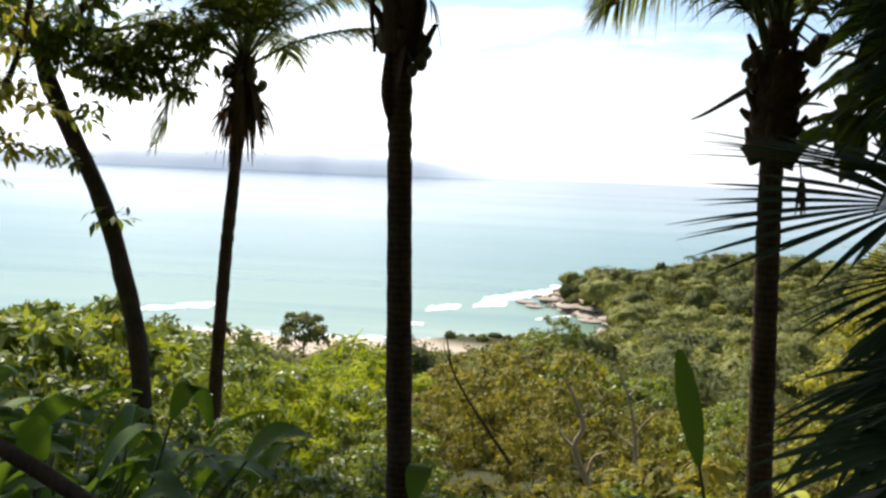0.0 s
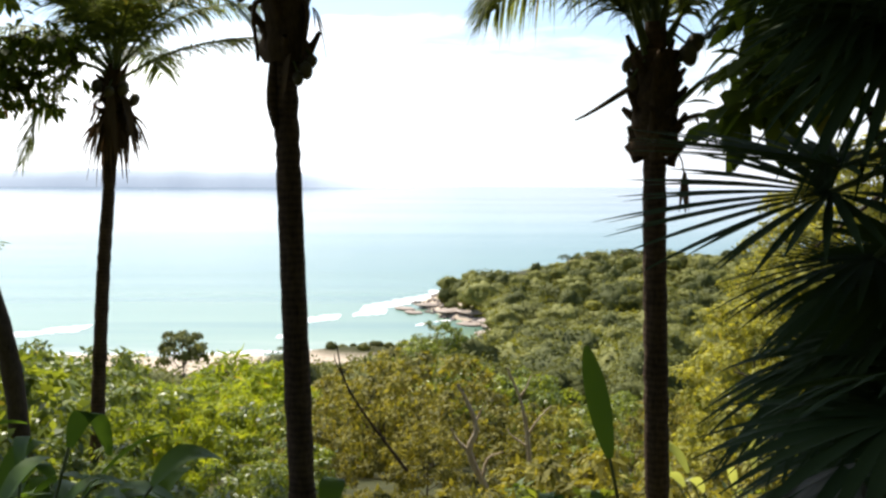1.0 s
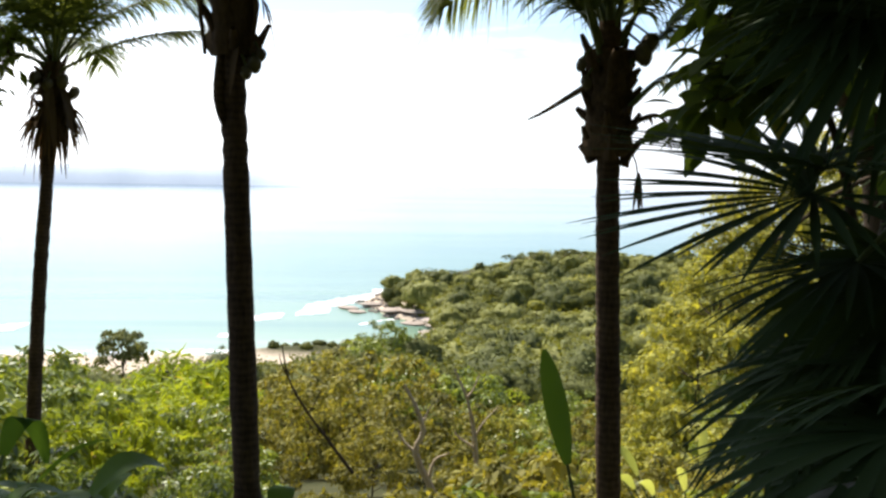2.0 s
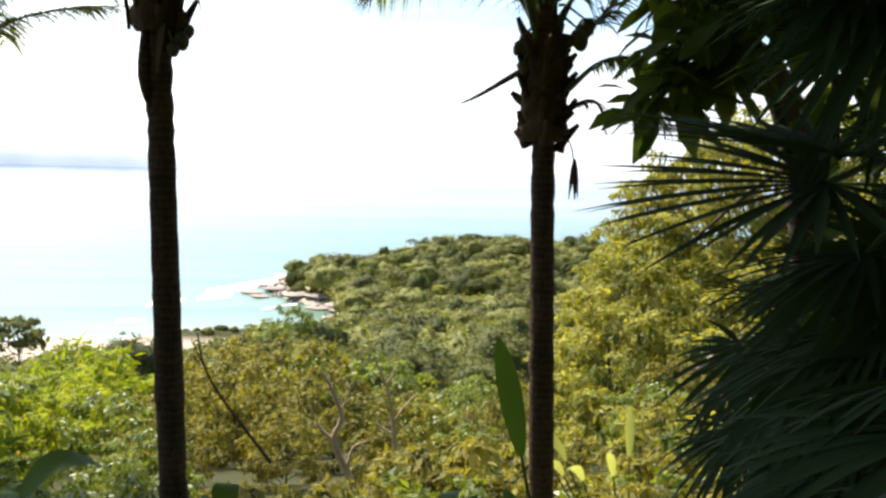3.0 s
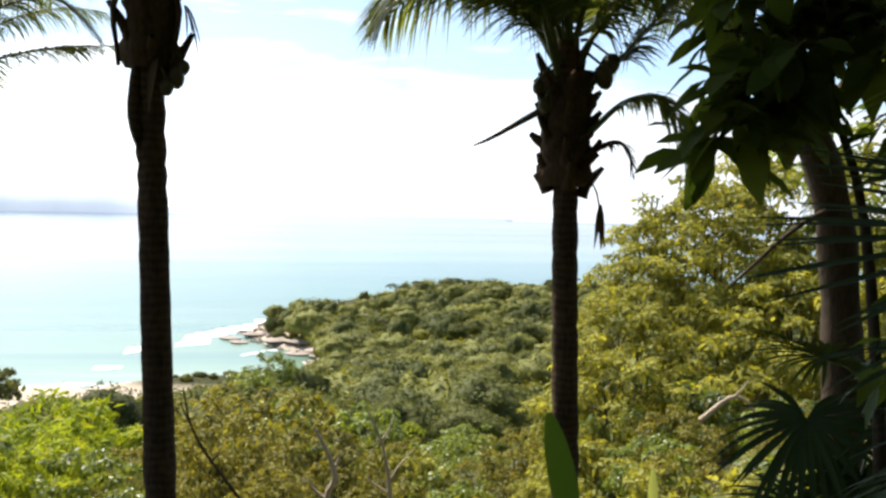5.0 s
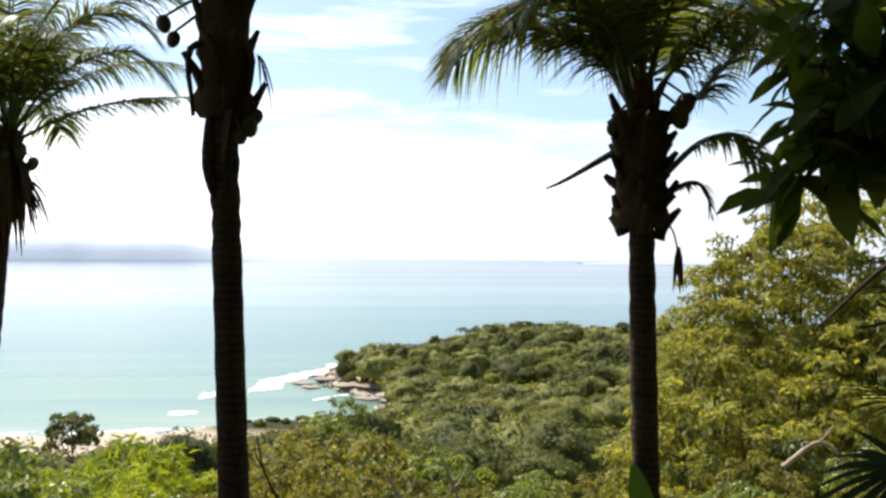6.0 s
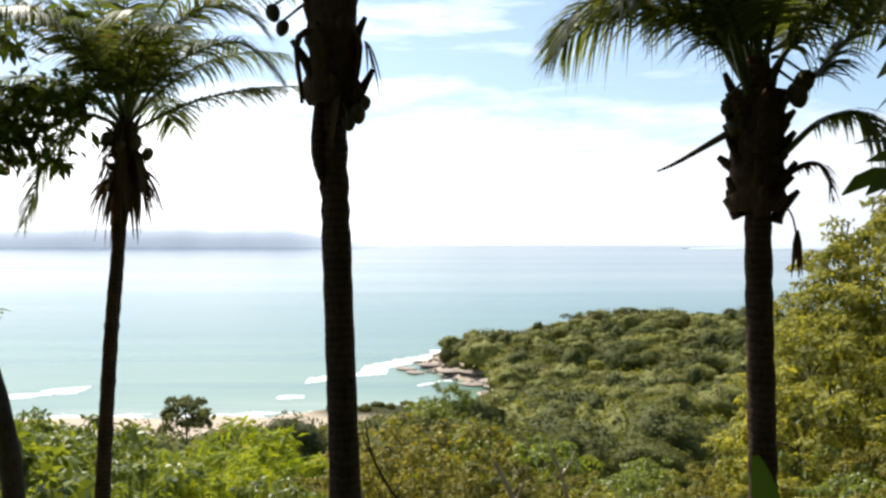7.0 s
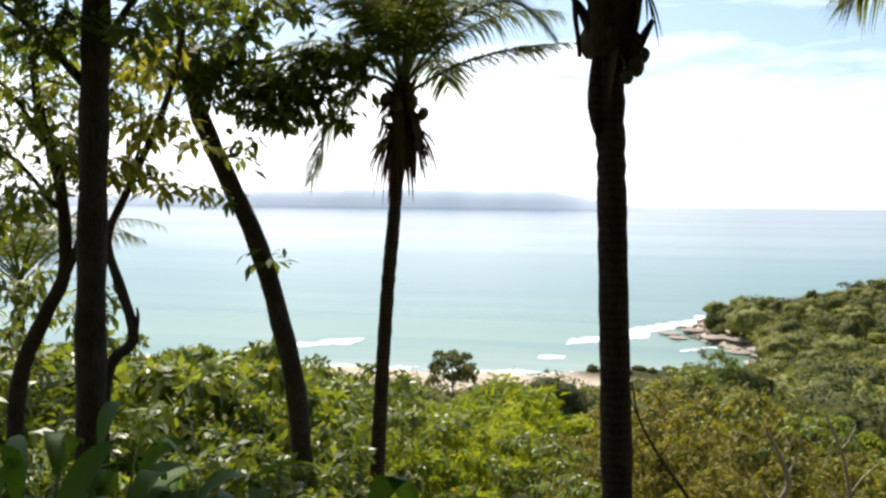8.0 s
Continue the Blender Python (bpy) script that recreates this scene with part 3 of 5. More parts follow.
def open_tree():
    """A tree that stands above the rest of the wood, with sky between its clumps."""
    ob = thing("emergent_tree", "open-crowned tree standing above the headland wood", "tree", "tall trees on the ridge")
    leaves, c = crown_leaves(5.2, 2.6, 22, 46, 0.6, 0.6, 0.0, 0.22)
    trunk, limbs = woody((0, 0, -9), c[:12] * 0.95, 0.22)
    part("trunk", mesh("trunk", [trunk], PALE_BARK), ob)
    for limb in limbs:
        part("limb", mesh("limb", [limb], PALE_BARK), ob)
    part("crown", mesh("crown", [leaves], WOODS_DARK), ob)
    return ob


emergent = open_tree()
for i, (px, py, top, s) in enumerate(((86, 480, 20.6, 0.95), (93, 484, 19.8, 0.85), (69, 482, 19.0, 0.9), (60, 480, 17.6, 0.8), (111, 486, 18.4, 1.0), (124, 486, 18.0, 0.9), (33, 474, 10.6, 0.7), (20, 468, 9.2, 0.7), (146, 490, 17.8, 0.9))):
    m = pose(px, py, top + 2.2 - 2.3 * s, 0, 0, rng.uniform(0, 360))
    tree = copy_thing(emergent, m) if i else emergent
    tree.matrix_basis = m
    tree.scale = (s, s, s)
# Low growth along the edge of the cove.
for i in range(26):
    py = 368 + 80 * i / 25 + rng.uniform(-2, 2)
    px = float(np.interp(py, COAST_Y, COAST_X)) + rng.uniform(7, 12)
    s = rng.uniform(0.28, 0.5)
    copy_thing(forest_kinds[int(rng.integers(0, 3))], pose(px, py, float(land(px, py)) + 1.2 * s, 0, 0, rng.uniform(0, 360))).scale = (s, s, s)


for i in range(12):
    px, py = -32 + 3.0 * i + rng.uniform(-1, 1), 308 + rng.uniform(0, 8)
    s = rng.uniform(0.22, 0.34)
    copy_thing(forest_kinds[int(rng.integers(0, 3))], pose(px, py, float(land(px, py)) + 1.3 * s, 0, 0, rng.uniform(0, 360))).scale = (s, s, s)


# ---- shrubs on the slope ----
def shrub(name, leaf_mat, label, category, group, radius, height, clumps, per, leaf, slim=0.45, bark=BARK, clump_r=0.235, loose=0.5):
    ob = thing(name, label, category, group)
    leaves, c = crown_leaves(radius, height, int(clumps * 1.3), per, leaf, slim, -0.85, clump_r, 1, 0.2, loose)
    trunk, limbs = woody((0, 0, -1.8 * height), c[:9] * 0.85, radius * 0.035)
    part("stem", mesh("stem", [trunk], bark), ob)
    for limb in limbs:
        part("branch", mesh("branch", [limb], bark), ob)
    part("foliage", mesh("foliage", [leaves], leaf_mat), ob)
    ob["half"] = height
    return ob


SHRUBS = "shrubs on the slope below"
shrub_kinds = {
    "green": shrub("shrub", GREEN, "glossy green leafy shrub on the slope", "shrub", SHRUBS, 1.5, 1.3, 34, 66, 0.2, 0.42),
    "green2": shrub("shrub", GREEN, "dense green shrub with broad leaves", "shrub", SHRUBS, 1.6, 1.2, 32, 60, 0.24, 0.42),
    "olive": shrub("shrub", OLIVE, "brownish olive shrub with thin leaves", "shrub", SHRUBS, 1.6, 1.35, 42, 62, 0.19, 0.42, BARK, 0.22, 0.5),
    "gold": shrub("shrub", GOLD, "sunlit yellow-green shrub with small leaves", "shrub", SHRUBS, 1.5, 1.5, 28, 66, 0.25, 0.38),
    "tall": shrub("tall_shrub", GOLD, "tall sunlit yellow-green tree with small leaves", "tree", "sunlit trees beside the bay", 1.5, 1.5, 84, 50, 0.14, 0.4, BARK, 0.16, 0.5),
    "tall2": shrub("tall_shrub", GREEN, "tall green tree with small glossy leaves", "tree", "sunlit trees beside the bay", 1.5, 1.5, 80, 50, 0.145, 0.4, BARK, 0.16, 0.5),
    "lime": shrub("shrub", LIME, "bright lime-green feathery bush", "shrub", SHRUBS, 1.8, 1.2, 24, 95, 0.3, 0.24),
    "dark": shrub("shrub", BROAD_GREEN, "dark green shaded shrub", "shrub", SHRUBS, 1.5, 1.3, 22, 70, 0.2, 0.5),
}
placed = set()


def put_shrub(kind, x, y, top, s=None):
    src = shrub_kinds[kind]
    g = float(land(x, y))
    s = s if s else min(max((top - g) / (src["half"] * 2.2), 0.55), 2.6)
    m = pose(x, y, top - src["half"] * 1.05 * s, rng.uniform(-8, 8), rng.uniform(-8, 8), rng.uniform(0, 360))
    if kind in placed:
        ob = copy_thing(src, m)
    else:
        placed.add(kind)
        ob = src
        ob.matrix_basis = m
    ob.scale = (s, s, s)
    return ob


SKY_AZ = [-45, -29, -24, -19, -15.6, -12, -8, -5, -2.7, 0, 3.6, 8, 12, 16, 20, 40]
SKY_D = [0.12, 0.138, 0.146, 0.168, 0.192, 0.198, 0.198, 0.185, 0.168, 0.166, 0.18, 0.205, 0.205, 0.19, 0.16, 0.12]


def polar(az, dist):
    return EYE[0] + dist * math.sin(radians(az)), EYE[1] + dist * math.cos(radians(az))


SPREAD = ((9.5, 5.6, 0.155), (12.5, 5.2, 0.115), (16, 5.8, 0.08), (20.5, 4.8, 0.05), (26, 4.1, 0.028), (33, 3.5, 0.012), (42, 3.2, 0.002))
for dist, step, extra in SPREAD:
    for az in np.arange(-43, 36, step):
        a = az + rng.uniform(-0.4, 0.4) * step
        r = dist * rng.uniform(0.92, 1.08)
        x, y = polar(a, r)
        if a < -19 and dist > 34 or (abs(x + 1.05) < 0.5 and abs(y - 10) < 0.9):
            continue
        d = float(np.interp(a, SKY_AZ, SKY_D)) + (extra if a > -17 or dist < 19 else min(extra, -0.004)) + abs(rng.normal(0, 0.014))
        if -5 < a < 8 and 12 < dist < 22:
            d += 0.05 if dist < 18 else 0.02
        if 0.5 < a < 6 and 18 < dist < 22:
            continue
        if a < -16:
            kind = rng.choice(["green", "green2", "dark"], p=[0.5, 0.4, 0.1])
        elif a < -8:
            kind = rng.choice(["lime", "green", "green2"], p=[0.5, 0.3, 0.2]) if dist > 18 else rng.choice(["green", "green2", "dark"])
        elif a < 9:
            kind = rng.choice(["olive", "gold", "green"], p=[0.68, 0.14, 0.18])
        else:
            kind = rng.choice(["gold", "green", "olive"], p=[0.45, 0.25, 0.3])
        put_shrub(str(kind), x, y, 57.25 - d * r)
for x, y, top, s in ((-7.6, 41, 49.6, 1.7), (-9.3, 40, 49.2, 1.5), (-6.0, 39, 49.1, 1.5), (-4.4, 40, 48.6, 1.4), (-10.6, 41, 48.8, 1.3)):
    put_shrub("lime", x, y, top, s)
put_shrub("green", 0.3, 75, 46.7, 1.05)
put_shrub("green2", -1.2, 70, 46.2, 0.9)
# Leafy undergrowth in the shade at the brink.
for x, y, top, s, kind in ((-0.4, 9.0, 54.35, 0.6, "green2"), (0.4, 9.6, 54.2, 0.65, "green"), (1.2, 9.4, 54.3, 0.62, "green2"), (1.9, 9.0, 54.3, 0.55, "dark"), (2.7, 10.2, 53.7, 0.55, "green"), (0.0, 11.0, 53.9, 0.75, "green2"), (1.0, 11.2, 53.8, 0.8, "olive"),
                          (2.1, 11.6, 53.7, 0.8, "green"), (2.9, 12.3, 53.5, 0.7, "gold"), (0.4, 8.1, 54.5, 0.5, "green2"), (1.3, 8.0, 54.5, 0.5, "dark"), (-0.8, 12.4, 53.5, 0.8, "green"), (0.6, 13.2, 53.3, 0.9, "olive"), (1.8, 13.6, 53.2, 0.9, "green2"), (3.2, 14.2, 53.3, 0.95, "olive"), (4.7, 11.2, 54.6, 0.7, "green"), (1.4, 12.6, 53.3, 0.75, "green2"), (2.0, 14.8, 53.4, 1.0, "olive"), (5.6, 12.6, 54.3, 0.9, "gold"), (6.4, 13.6, 54.3, 0.9, "green"), (3.9, 10.4, 53.8, 0.6, "green2"), (7.4, 15.4, 54.0, 1.0, "tall"), (6.0, 10.8, 54.8, 0.7, "dark"), (4.4, 12.6, 53.6, 0.85, "green")):
    put_shrub(kind, x, y, top, s)
# Tall sunlit trees beside the bay, to the right of the palms.
for x, y, top, s, kind in ((8.4, 27, 54.0, 1.3, "tall"), (9.4, 29, 55.2, 1.2, "tall"), (10.6, 31.5, 56.2, 1.1, "tall"), (12.2, 32, 57.6, 1.4, "tall"), (13.6, 32.5, 58.6, 1.6, "tall"),
                          (15.6, 33, 59.4, 1.7, "tall"), (18, 33, 60.0, 1.9, "tall2"), (21, 33, 60.5, 2.0, "tall"), (8.0, 25, 52.2, 1.3, "tall"), (9.8, 26.5, 53.2, 1.5, "tall2"),
                          (12.2, 28, 54.6, 1.7, "tall"), (14.6, 29, 56.2, 1.8, "tall"), (17, 30, 57.2, 1.8, "tall"), (10.4, 24, 51.4, 1.5, "tall"), (13.2, 25, 52.6, 1.7, "tall2"),
                          (16.2, 26, 54.2, 1.8, "tall"), (7.4, 21.5, 51.4, 1.1, "olive"), (9.4, 20, 51.2, 1.2, "tall"), (11.8, 20.5, 52.0, 1.3, "tall"), (14.5, 21, 53.2, 1.5, "tall2")):
    put_shrub(kind, x, y, top, s)


# A lone small tree that stands above the lime bushes.
def lone_tree():
    ob = thing("small_tree", "small dark green tree standing above the bushes", "tree", m=pose(-11.74, 49, 48.95) @ Matrix.Scale(0.82, 4))
    leaves, c = crown_leaves(1.3, 1.1, 34, 70, 0.24, 0.45, -0.6, 0.22)
    trunk, limbs = woody((0.1, 0, -5), c[:12] * 0.9, 0.07)
    part("trunk", mesh("trunk", [trunk], BARK), ob)
    for limb in limbs:
        part("branch", mesh("branch", [limb], BARK), ob)
    part("crown", mesh("crown", [leaves], WOODS), ob)


lone_tree()


def bare_branch(name, label, line, r0, twigs, mat, near=1.0):
    ob = thing(name, label, "branch")
    p = np.array(EYE) + (bezier(line, 16) - np.array(EYE)) * near
    part("stem", mesh("stem", [tube(p, np.linspace(r0, r0 * 0.3, 16), 7, 0.08)], mat), ob)
    for a, b in twigs:
        s = p[int(a * 15)]
        e = s + np.array(b)
        part("twig", mesh("twig", [tube(bezier([s, (s + e) / 2 + rng.normal(0, 0.05, 3), e], 7), np.linspace(r0 * 0.5, r0 * 0.12, 7), 5, 0.05)], mat), ob)


bare_branch("dead_branch", "bare pale dead branch among the bushes", [(1.05, 18.3, 51.2), (1.04, 18.3, 51.8), (0.707, 18.3, 52.56), (0.834, 18.3, 52.94), (0.68, 18.3, 53.4), (0.5, 18.3, 53.72)], 0.075,
            [(0.45, (-0.3, 0, 0.4)), (0.3, (0.35, 0, 0.5)), (0.7, (0.16, 0, 0.3))], PALE_BARK)
bare_branch("dead_branch", "bare forked dead branch among the bushes", [(1.7, 18.5, 51.6), (1.75, 18.5, 52.4), (1.62, 18.5, 53.3), (1.36, 18.5, 53.95)], 0.055,
            [(0.5, (0.4, 0, 0.55)), (0.4, (-0.35, 0.1, 0.3)), (0.75, (0.2, 0, 0.4))], PALE_BARK)
bare_branch("dead_branch", "thin dark bare branch leaning over the slope", [(-0.3, 17, 52.6), (-0.6, 17, 53.0), (-1.06, 17, 53.64), (-1.3, 17, 54.1), (-1.4, 17, 54.6)], 0.032,
            [(0.75, (-0.15, 0, 0.4)), (0.5, (0.2, 0, 0.35))], BARK)
bare_branch("dead_branch", "pale bare branch in front of the sunlit tree", [(9.2, 23.6, 52.6), (9.9, 23.6, 53.1), (10.3, 23.6, 53.0), (10.6, 23.6, 52.6)], 0.06,
            [(0.45, (0.3, 0, 0.35))], PALE_BARK, 0.9)


# ---- palms ----
def frond(parent, start, az, el, length, droop, leaf_len=0.92, mat=PALM_GREEN, name="frond", hang=0.58, pairs=84, label="", twist=0.0, line=None):
    """A feather frond: an arching midrib with hanging leaflets on both sides."""
    n = 22
    s = np.linspace(0, 1, n)
    e = radians(el) - radians(droop) * s ** 1.4
    a = radians(az)
    step = np.stack([np.cos(e) * math.cos(a), np.cos(e) * math.sin(a), np.sin(e)], 1) * (length / (n - 1))
    p = np.vstack([[0, 0, 0], np.cumsum(step[:-1], 0)]) + np.asarray(start, float)
    if line is not None:
        p = bezier(line, n)
        step = np.gradient(p, axis=0)
    rib = part(name, mesh(name, [tube(p, np.linspace(0.028, 0.004, n) * max(1, length / 3), 6)], STALK if mat is PALM_GREEN else FIBRE), parent, label)
    u = np.sort(rng.uniform(0.16, 0.995, pairs))
    base = np.stack([np.interp(u, s, p[:, i]) for i in range(3)], 1)
    tang = unit(np.stack([np.interp(u, s, step[:, i]) for i in range(3)], 1))
    flat = unit(np.cross(tang, [0, 0, 1.0]))
    up = np.cross(flat, tang)
    pieces = []
    for sgn in (-1, 1):
        k = rng.normal(0, 0.055, (pairs, 3))
        way = unit(flat * sgn * 0.85 + tang * (0.45 + 0.5 * u[:, None] ** 2) + up * (0.18 + twist * sgn) + k)
        ln = leaf_len * np.sin(np.pi * (0.16 + 0.8 * u)) ** 0.7 * rng.uniform(0.85, 1.1, pairs)
        pieces.append(blades(base, way, up, ln, 0.028 * rng.uniform(0.8, 1.2, pairs), 4, hang * rng.uniform(0.75, 1.35, pairs), "strip"))
    part("frond_blade", mesh("frond_blade", pieces, mat), rib)
    return rib


def arched(parent, line, leaf_len=0.8, hang=0.6, pairs=88, mat=PALM_GREEN, name="frond", label=""):
    """A frond whose midrib runs through the given points."""
    length = float(np.linalg.norm(np.diff(np.array(line), axis=0), axis=1).sum())
    return frond(parent, line[0], 0, 0, length, 0, leaf_len, mat, name, hang * 0.72, pairs, label, 0.0, line)


def palm_trunk(line, r0, r1, rings):
    p = bezier(line, rings)
    r = np.linspace(r0, r1, rings) * (1 + 0.035 * np.sin(np.arange(rings) * 2.1) + 0.025 * rng.normal(size=rings))
    return tube(p, r, 14, 0.02)


def nut(r):
    n, k = 7, 10
    a = np.pi * (np.arange(n) + 0.3) / (n - 0.4)
    b = np.linspace(0, 2 * np.pi, k, endpoint=False)
    prof = r * np.sin(a) * (1 + 0.12 * np.cos(a))
    v = np.stack([prof[:, None] * np.cos(b), prof[:, None] * np.sin(b), np.repeat((1.3 * r * np.cos(a))[:, None], k, 1)], -1)
    i, j = np.meshgrid(np.arange(n - 1), np.arange(k), indexing="ij")
    l = (j + 1) % k
    return v.reshape(-1, 3), np.stack([i * k + j, (i + 1) * k + j, (i + 1) * k + l, i * k + l], -1).reshape(-1, 4)


def boots(parent, centre, z0, z1, r, count, stub=0.22):
    """The ragged cut leaf bases and fibre below a palm's crown."""
    cx, cy = centre
    zs = np.linspace(z0, z1, 12)
    sleeve = tube(np.stack([np.full(12, cx), np.full(12, cy), zs], 1), r * (0.9 + 0.25 * np.abs(np.sin(np.arange(12) * 1.3))), 12, 0.14)
    part("fibre_sleeve", mesh("fibre_sleeve", [sleeve], FIBRE), parent, "brown ragged fibre sleeve")
    for i in range(count):
        a = i * 2.4 + rng.uniform(-0.3, 0.3)
        z = z0 + (z1 - z0) * (i + 0.5) / count
        o = np.array([math.cos(a), math.sin(a), 0])
        s = np.array([cx, cy, z]) + o * r * 0.75
        L = stub * rng.uniform(0.6, 1.4)
        e = s + o * L * 0.6 + [0, 0, L * rng.uniform(0.2, 0.9)]
        part("leaf_base", mesh("leaf_base", [tube(bezier([s - [0, 0, 0.1], s + o * 0.04, e], 5), [0.06, 0.055, 0.045, 0.035, 0.02], 6, 0.12)], FIBRE), parent)


def rags(parent, centre, z, r, count, length, mat=DEAD_FROND):
    """A skirt of dead hanging leaf shreds."""
    a = np.linspace(0, 2 * np.pi, count, endpoint=False) + rng.uniform(-0.2, 0.2, count)
    o = np.stack([np.cos(a), np.sin(a), np.zeros(count)], 1)
    for i in range(count):
        s = np.array([[*centre, z]]) + o[i:i + 1] * r * rng.uniform(0.8, 1.3) + [[0, 0, rng.uniform(-0.35, 0.35)]]
        k = 4
        ways = o[i] * rng.uniform(0.3, 0.9) + rng.normal(0, 0.3, (k, 3)) + [0, 0, rng.uniform(-0.9, 0.5)]
        part("dead_leaf", mesh("dead_leaf", [blades(np.repeat(s, k, 0), ways, o[i] + [0, 0, 0.3], length * rng.uniform(0.3, 0.75, k), rng.uniform(0.05, 0.1), 6, rng.uniform(0.9, 1.9), "leaf", 0.15)], mat), parent)


def coconut_palm(label, trunk_line, r0, r1, boot, fronds, nuts=(), skirt=None, rings=70):
    ob = thing("coconut_palm", label, "palm tree", "coconut palms on the brink")
    part("trunk", mesh("trunk", [palm_trunk(trunk_line, r0, r1, rings)], PALM_BARK, True), ob)
    (cx, cy), z0, z1, r, count = boot
    boots(ob, (cx, cy), z0, z1, r, count)
    if skirt:
        rags(ob, (cx, cy), *skirt)
    for spec in fronds:
        frond(ob, (cx, cy, z1 + rng.uniform(-0.15, 0.1)), *spec)
    for x, y, z, rad in nuts:
        c = part("coconut", mesh("coconut", [nut(rad)], NUT, True), ob, "", pose(x, y, z, rng.uniform(-25, 25), rng.uniform(-25, 25), 0))
        stem = bezier([(cx + (x - cx) * 0.3, cy + (y - cy) * 0.3, z + 0.2), ((cx + x) / 2, (cy + y) / 2, z + 0.2), (x, y, z + rad)], 6)
        part("fruit_stalk", mesh("fruit_stalk", [tube(stem, np.linspace(0.018, 0.01, 6), 5)], STALK), ob)
    return ob


def upper_fronds(n, el, length, seed_az=0.0):
    return [(seed_az + 360 * i / n + rng.uniform(-14, 14), el + rng.uniform(-10, 14), length * rng.uniform(0.9, 1.1), 75 + rng.uniform(-15, 20)) for i in range(n)]


# The palm in the middle: straight dark trunk, ragged collar, crown above.
palm_a = coconut_palm("tall coconut palm with dark ringed trunk and ragged collar",
                      [(-0.92, 10, 52.4), (-1.02, 10, 54.6), (-1.1, 10, 56.9), (-1.14, 10, 58.3), (-1.12, 10, 59.4)], 0.125, 0.095,
                      ((-1.13, 10.0), 58.2, 59.5, 0.17, 22),
                      [(5, 38, 3.2, 105), (-35, 45, 3.1, 100), (178, 50, 3.2, 95)] + upper_fronds(9, 62, 3.3, 40),
                      [(-1.56, 9.9, 58.86, 0.055), (-1.5, 9.95, 58.76, 0.05), (-0.94, 9.85, 58.12, 0.06), (-1.0, 9.8, 58.05, 0.05), (-0.9, 9.9, 58.2, 0.05)])
part("sheath", mesh("sheath", [tube(bezier([(-1.22, 9.95, 58.35), (-1.24, 9.93, 57.9), (-1.2, 9.94, 57.6)], 8), [0.02, 0.035, 0.045, 0.05, 0.05, 0.045, 0.035, 0.012], 8, 0.05)], PALM_BARK), palm_a, "split dead sheath on the trunk")
for sx, ez in ((-1.38, 58.2), (-0.93, 58.2)):
    part("dead_stalk", mesh("dead_stalk", [tube(bezier([(-1.13 + (sx + 1.13) * 0.3, 9.9, 58.75), (sx, 9.88, 58.65), (sx - 0.04 * np.sign(sx + 1.13), 9.86, ez)], 8), np.linspace(0.03, 0.015, 8), 6, 0.1)], FIBRE), palm_a)
rags(palm_a, (-1.0, 9.95), 58.62, 0.12, 3, 0.3)

# The palm on the right.
palm_c = coconut_palm("coconut palm with bulky brown leaf bases and drooping fronds",
                      [(2.26, 10.3, 52.2), (2.17, 10.3, 55.0), (2.11, 10.3, 57.3), (2.1, 10.3, 58.6)], 0.12, 0.095,
                      ((2.1, 10.3), 57.42, 58.35, 0.185, 26),
                      [(262, 82, 2.6, 60), (140, 60, 2.2, 110), (40, 62, 2.4, 110)] + upper_fronds(4, 76, 2.5, 20) + upper_fronds(4, 66, 2.5, 60),
                      [(1.86, 10.1, 58.05, 0.05), (1.82, 10.15, 58.2, 0.045), (2.36, 10.15, 58.3, 0.08), (2.42, 10.2, 58.4, 0.08)])
part("dead_stalk", mesh("dead_stalk", [tube(bezier([(2.0, 10.25, 58.1), (1.78, 10.6, 57.95), (1.6, 10.9, 57.83), (1.5, 11.1, 57.78)], 8), np.linspace(0.035, 0.008, 8), 6, 0.05)], FIBRE), palm_c, "broken leaf stalk pointing outwards")
for line, leaf_len, hang in (
        ([(2.06, 10.3, 58.4), (1.69, 10.3, 58.82), (1.19, 10.3, 59.0), (0.78, 10.3, 58.93), (0.58, 10.3, 58.66)], 0.72, 0.62),
        ([(2.05, 10.4, 58.4), (1.75, 10.7, 59.0), (1.3, 10.9, 59.25), (0.85, 11.0, 59.15), (0.6, 11.1, 58.85)], 0.75, 0.6),
        ([(2.0, 10.2, 58.4), (1.78, 9.95, 58.85), (1.45, 9.75, 59.1), (1.1, 9.6, 59.05), (0.9, 9.5, 58.8)], 0.7, 0.6),
        ([(1.98, 10.15, 58.3), (1.83, 10.1, 58.77), (1.74, 10.0, 59.1), (1.6, 9.8, 59.5), (1.3, 9.6, 59.7)], 0.7, 0.5),
        ([(2.22, 10.2, 58.2), (2.5, 10.2, 58.44), (2.78, 10.2, 58.76), (3.11, 10.2, 59.07), (3.5, 10.2, 59.12)], 0.72, 0.75),
        ([(2.2, 10.3, 58.4), (2.5, 10.4, 58.95), (2.95, 10.5, 59.2), (3.4, 10.5, 59.05), (3.7, 10.5, 58.6)], 0.75, 0.65),
        ([(2.25, 10.15, 57.85), (2.52, 10.1, 58.1), (2.8, 10.1, 58.15), (2.99, 10.1, 57.95), (3.16, 10.1, 57.55)], 0.42, 0.75)):
    arched(palm_c, line, leaf_len, hang)
arched(palm_c, [(2.2, 10.15, 57.66), (2.44, 10.12, 57.78), (2.56, 10.1, 57.72), (2.61, 10.1, 57.52)], 0.2, 0.8, 18, DEAD_FROND, "dead_frond", "small withered frond")
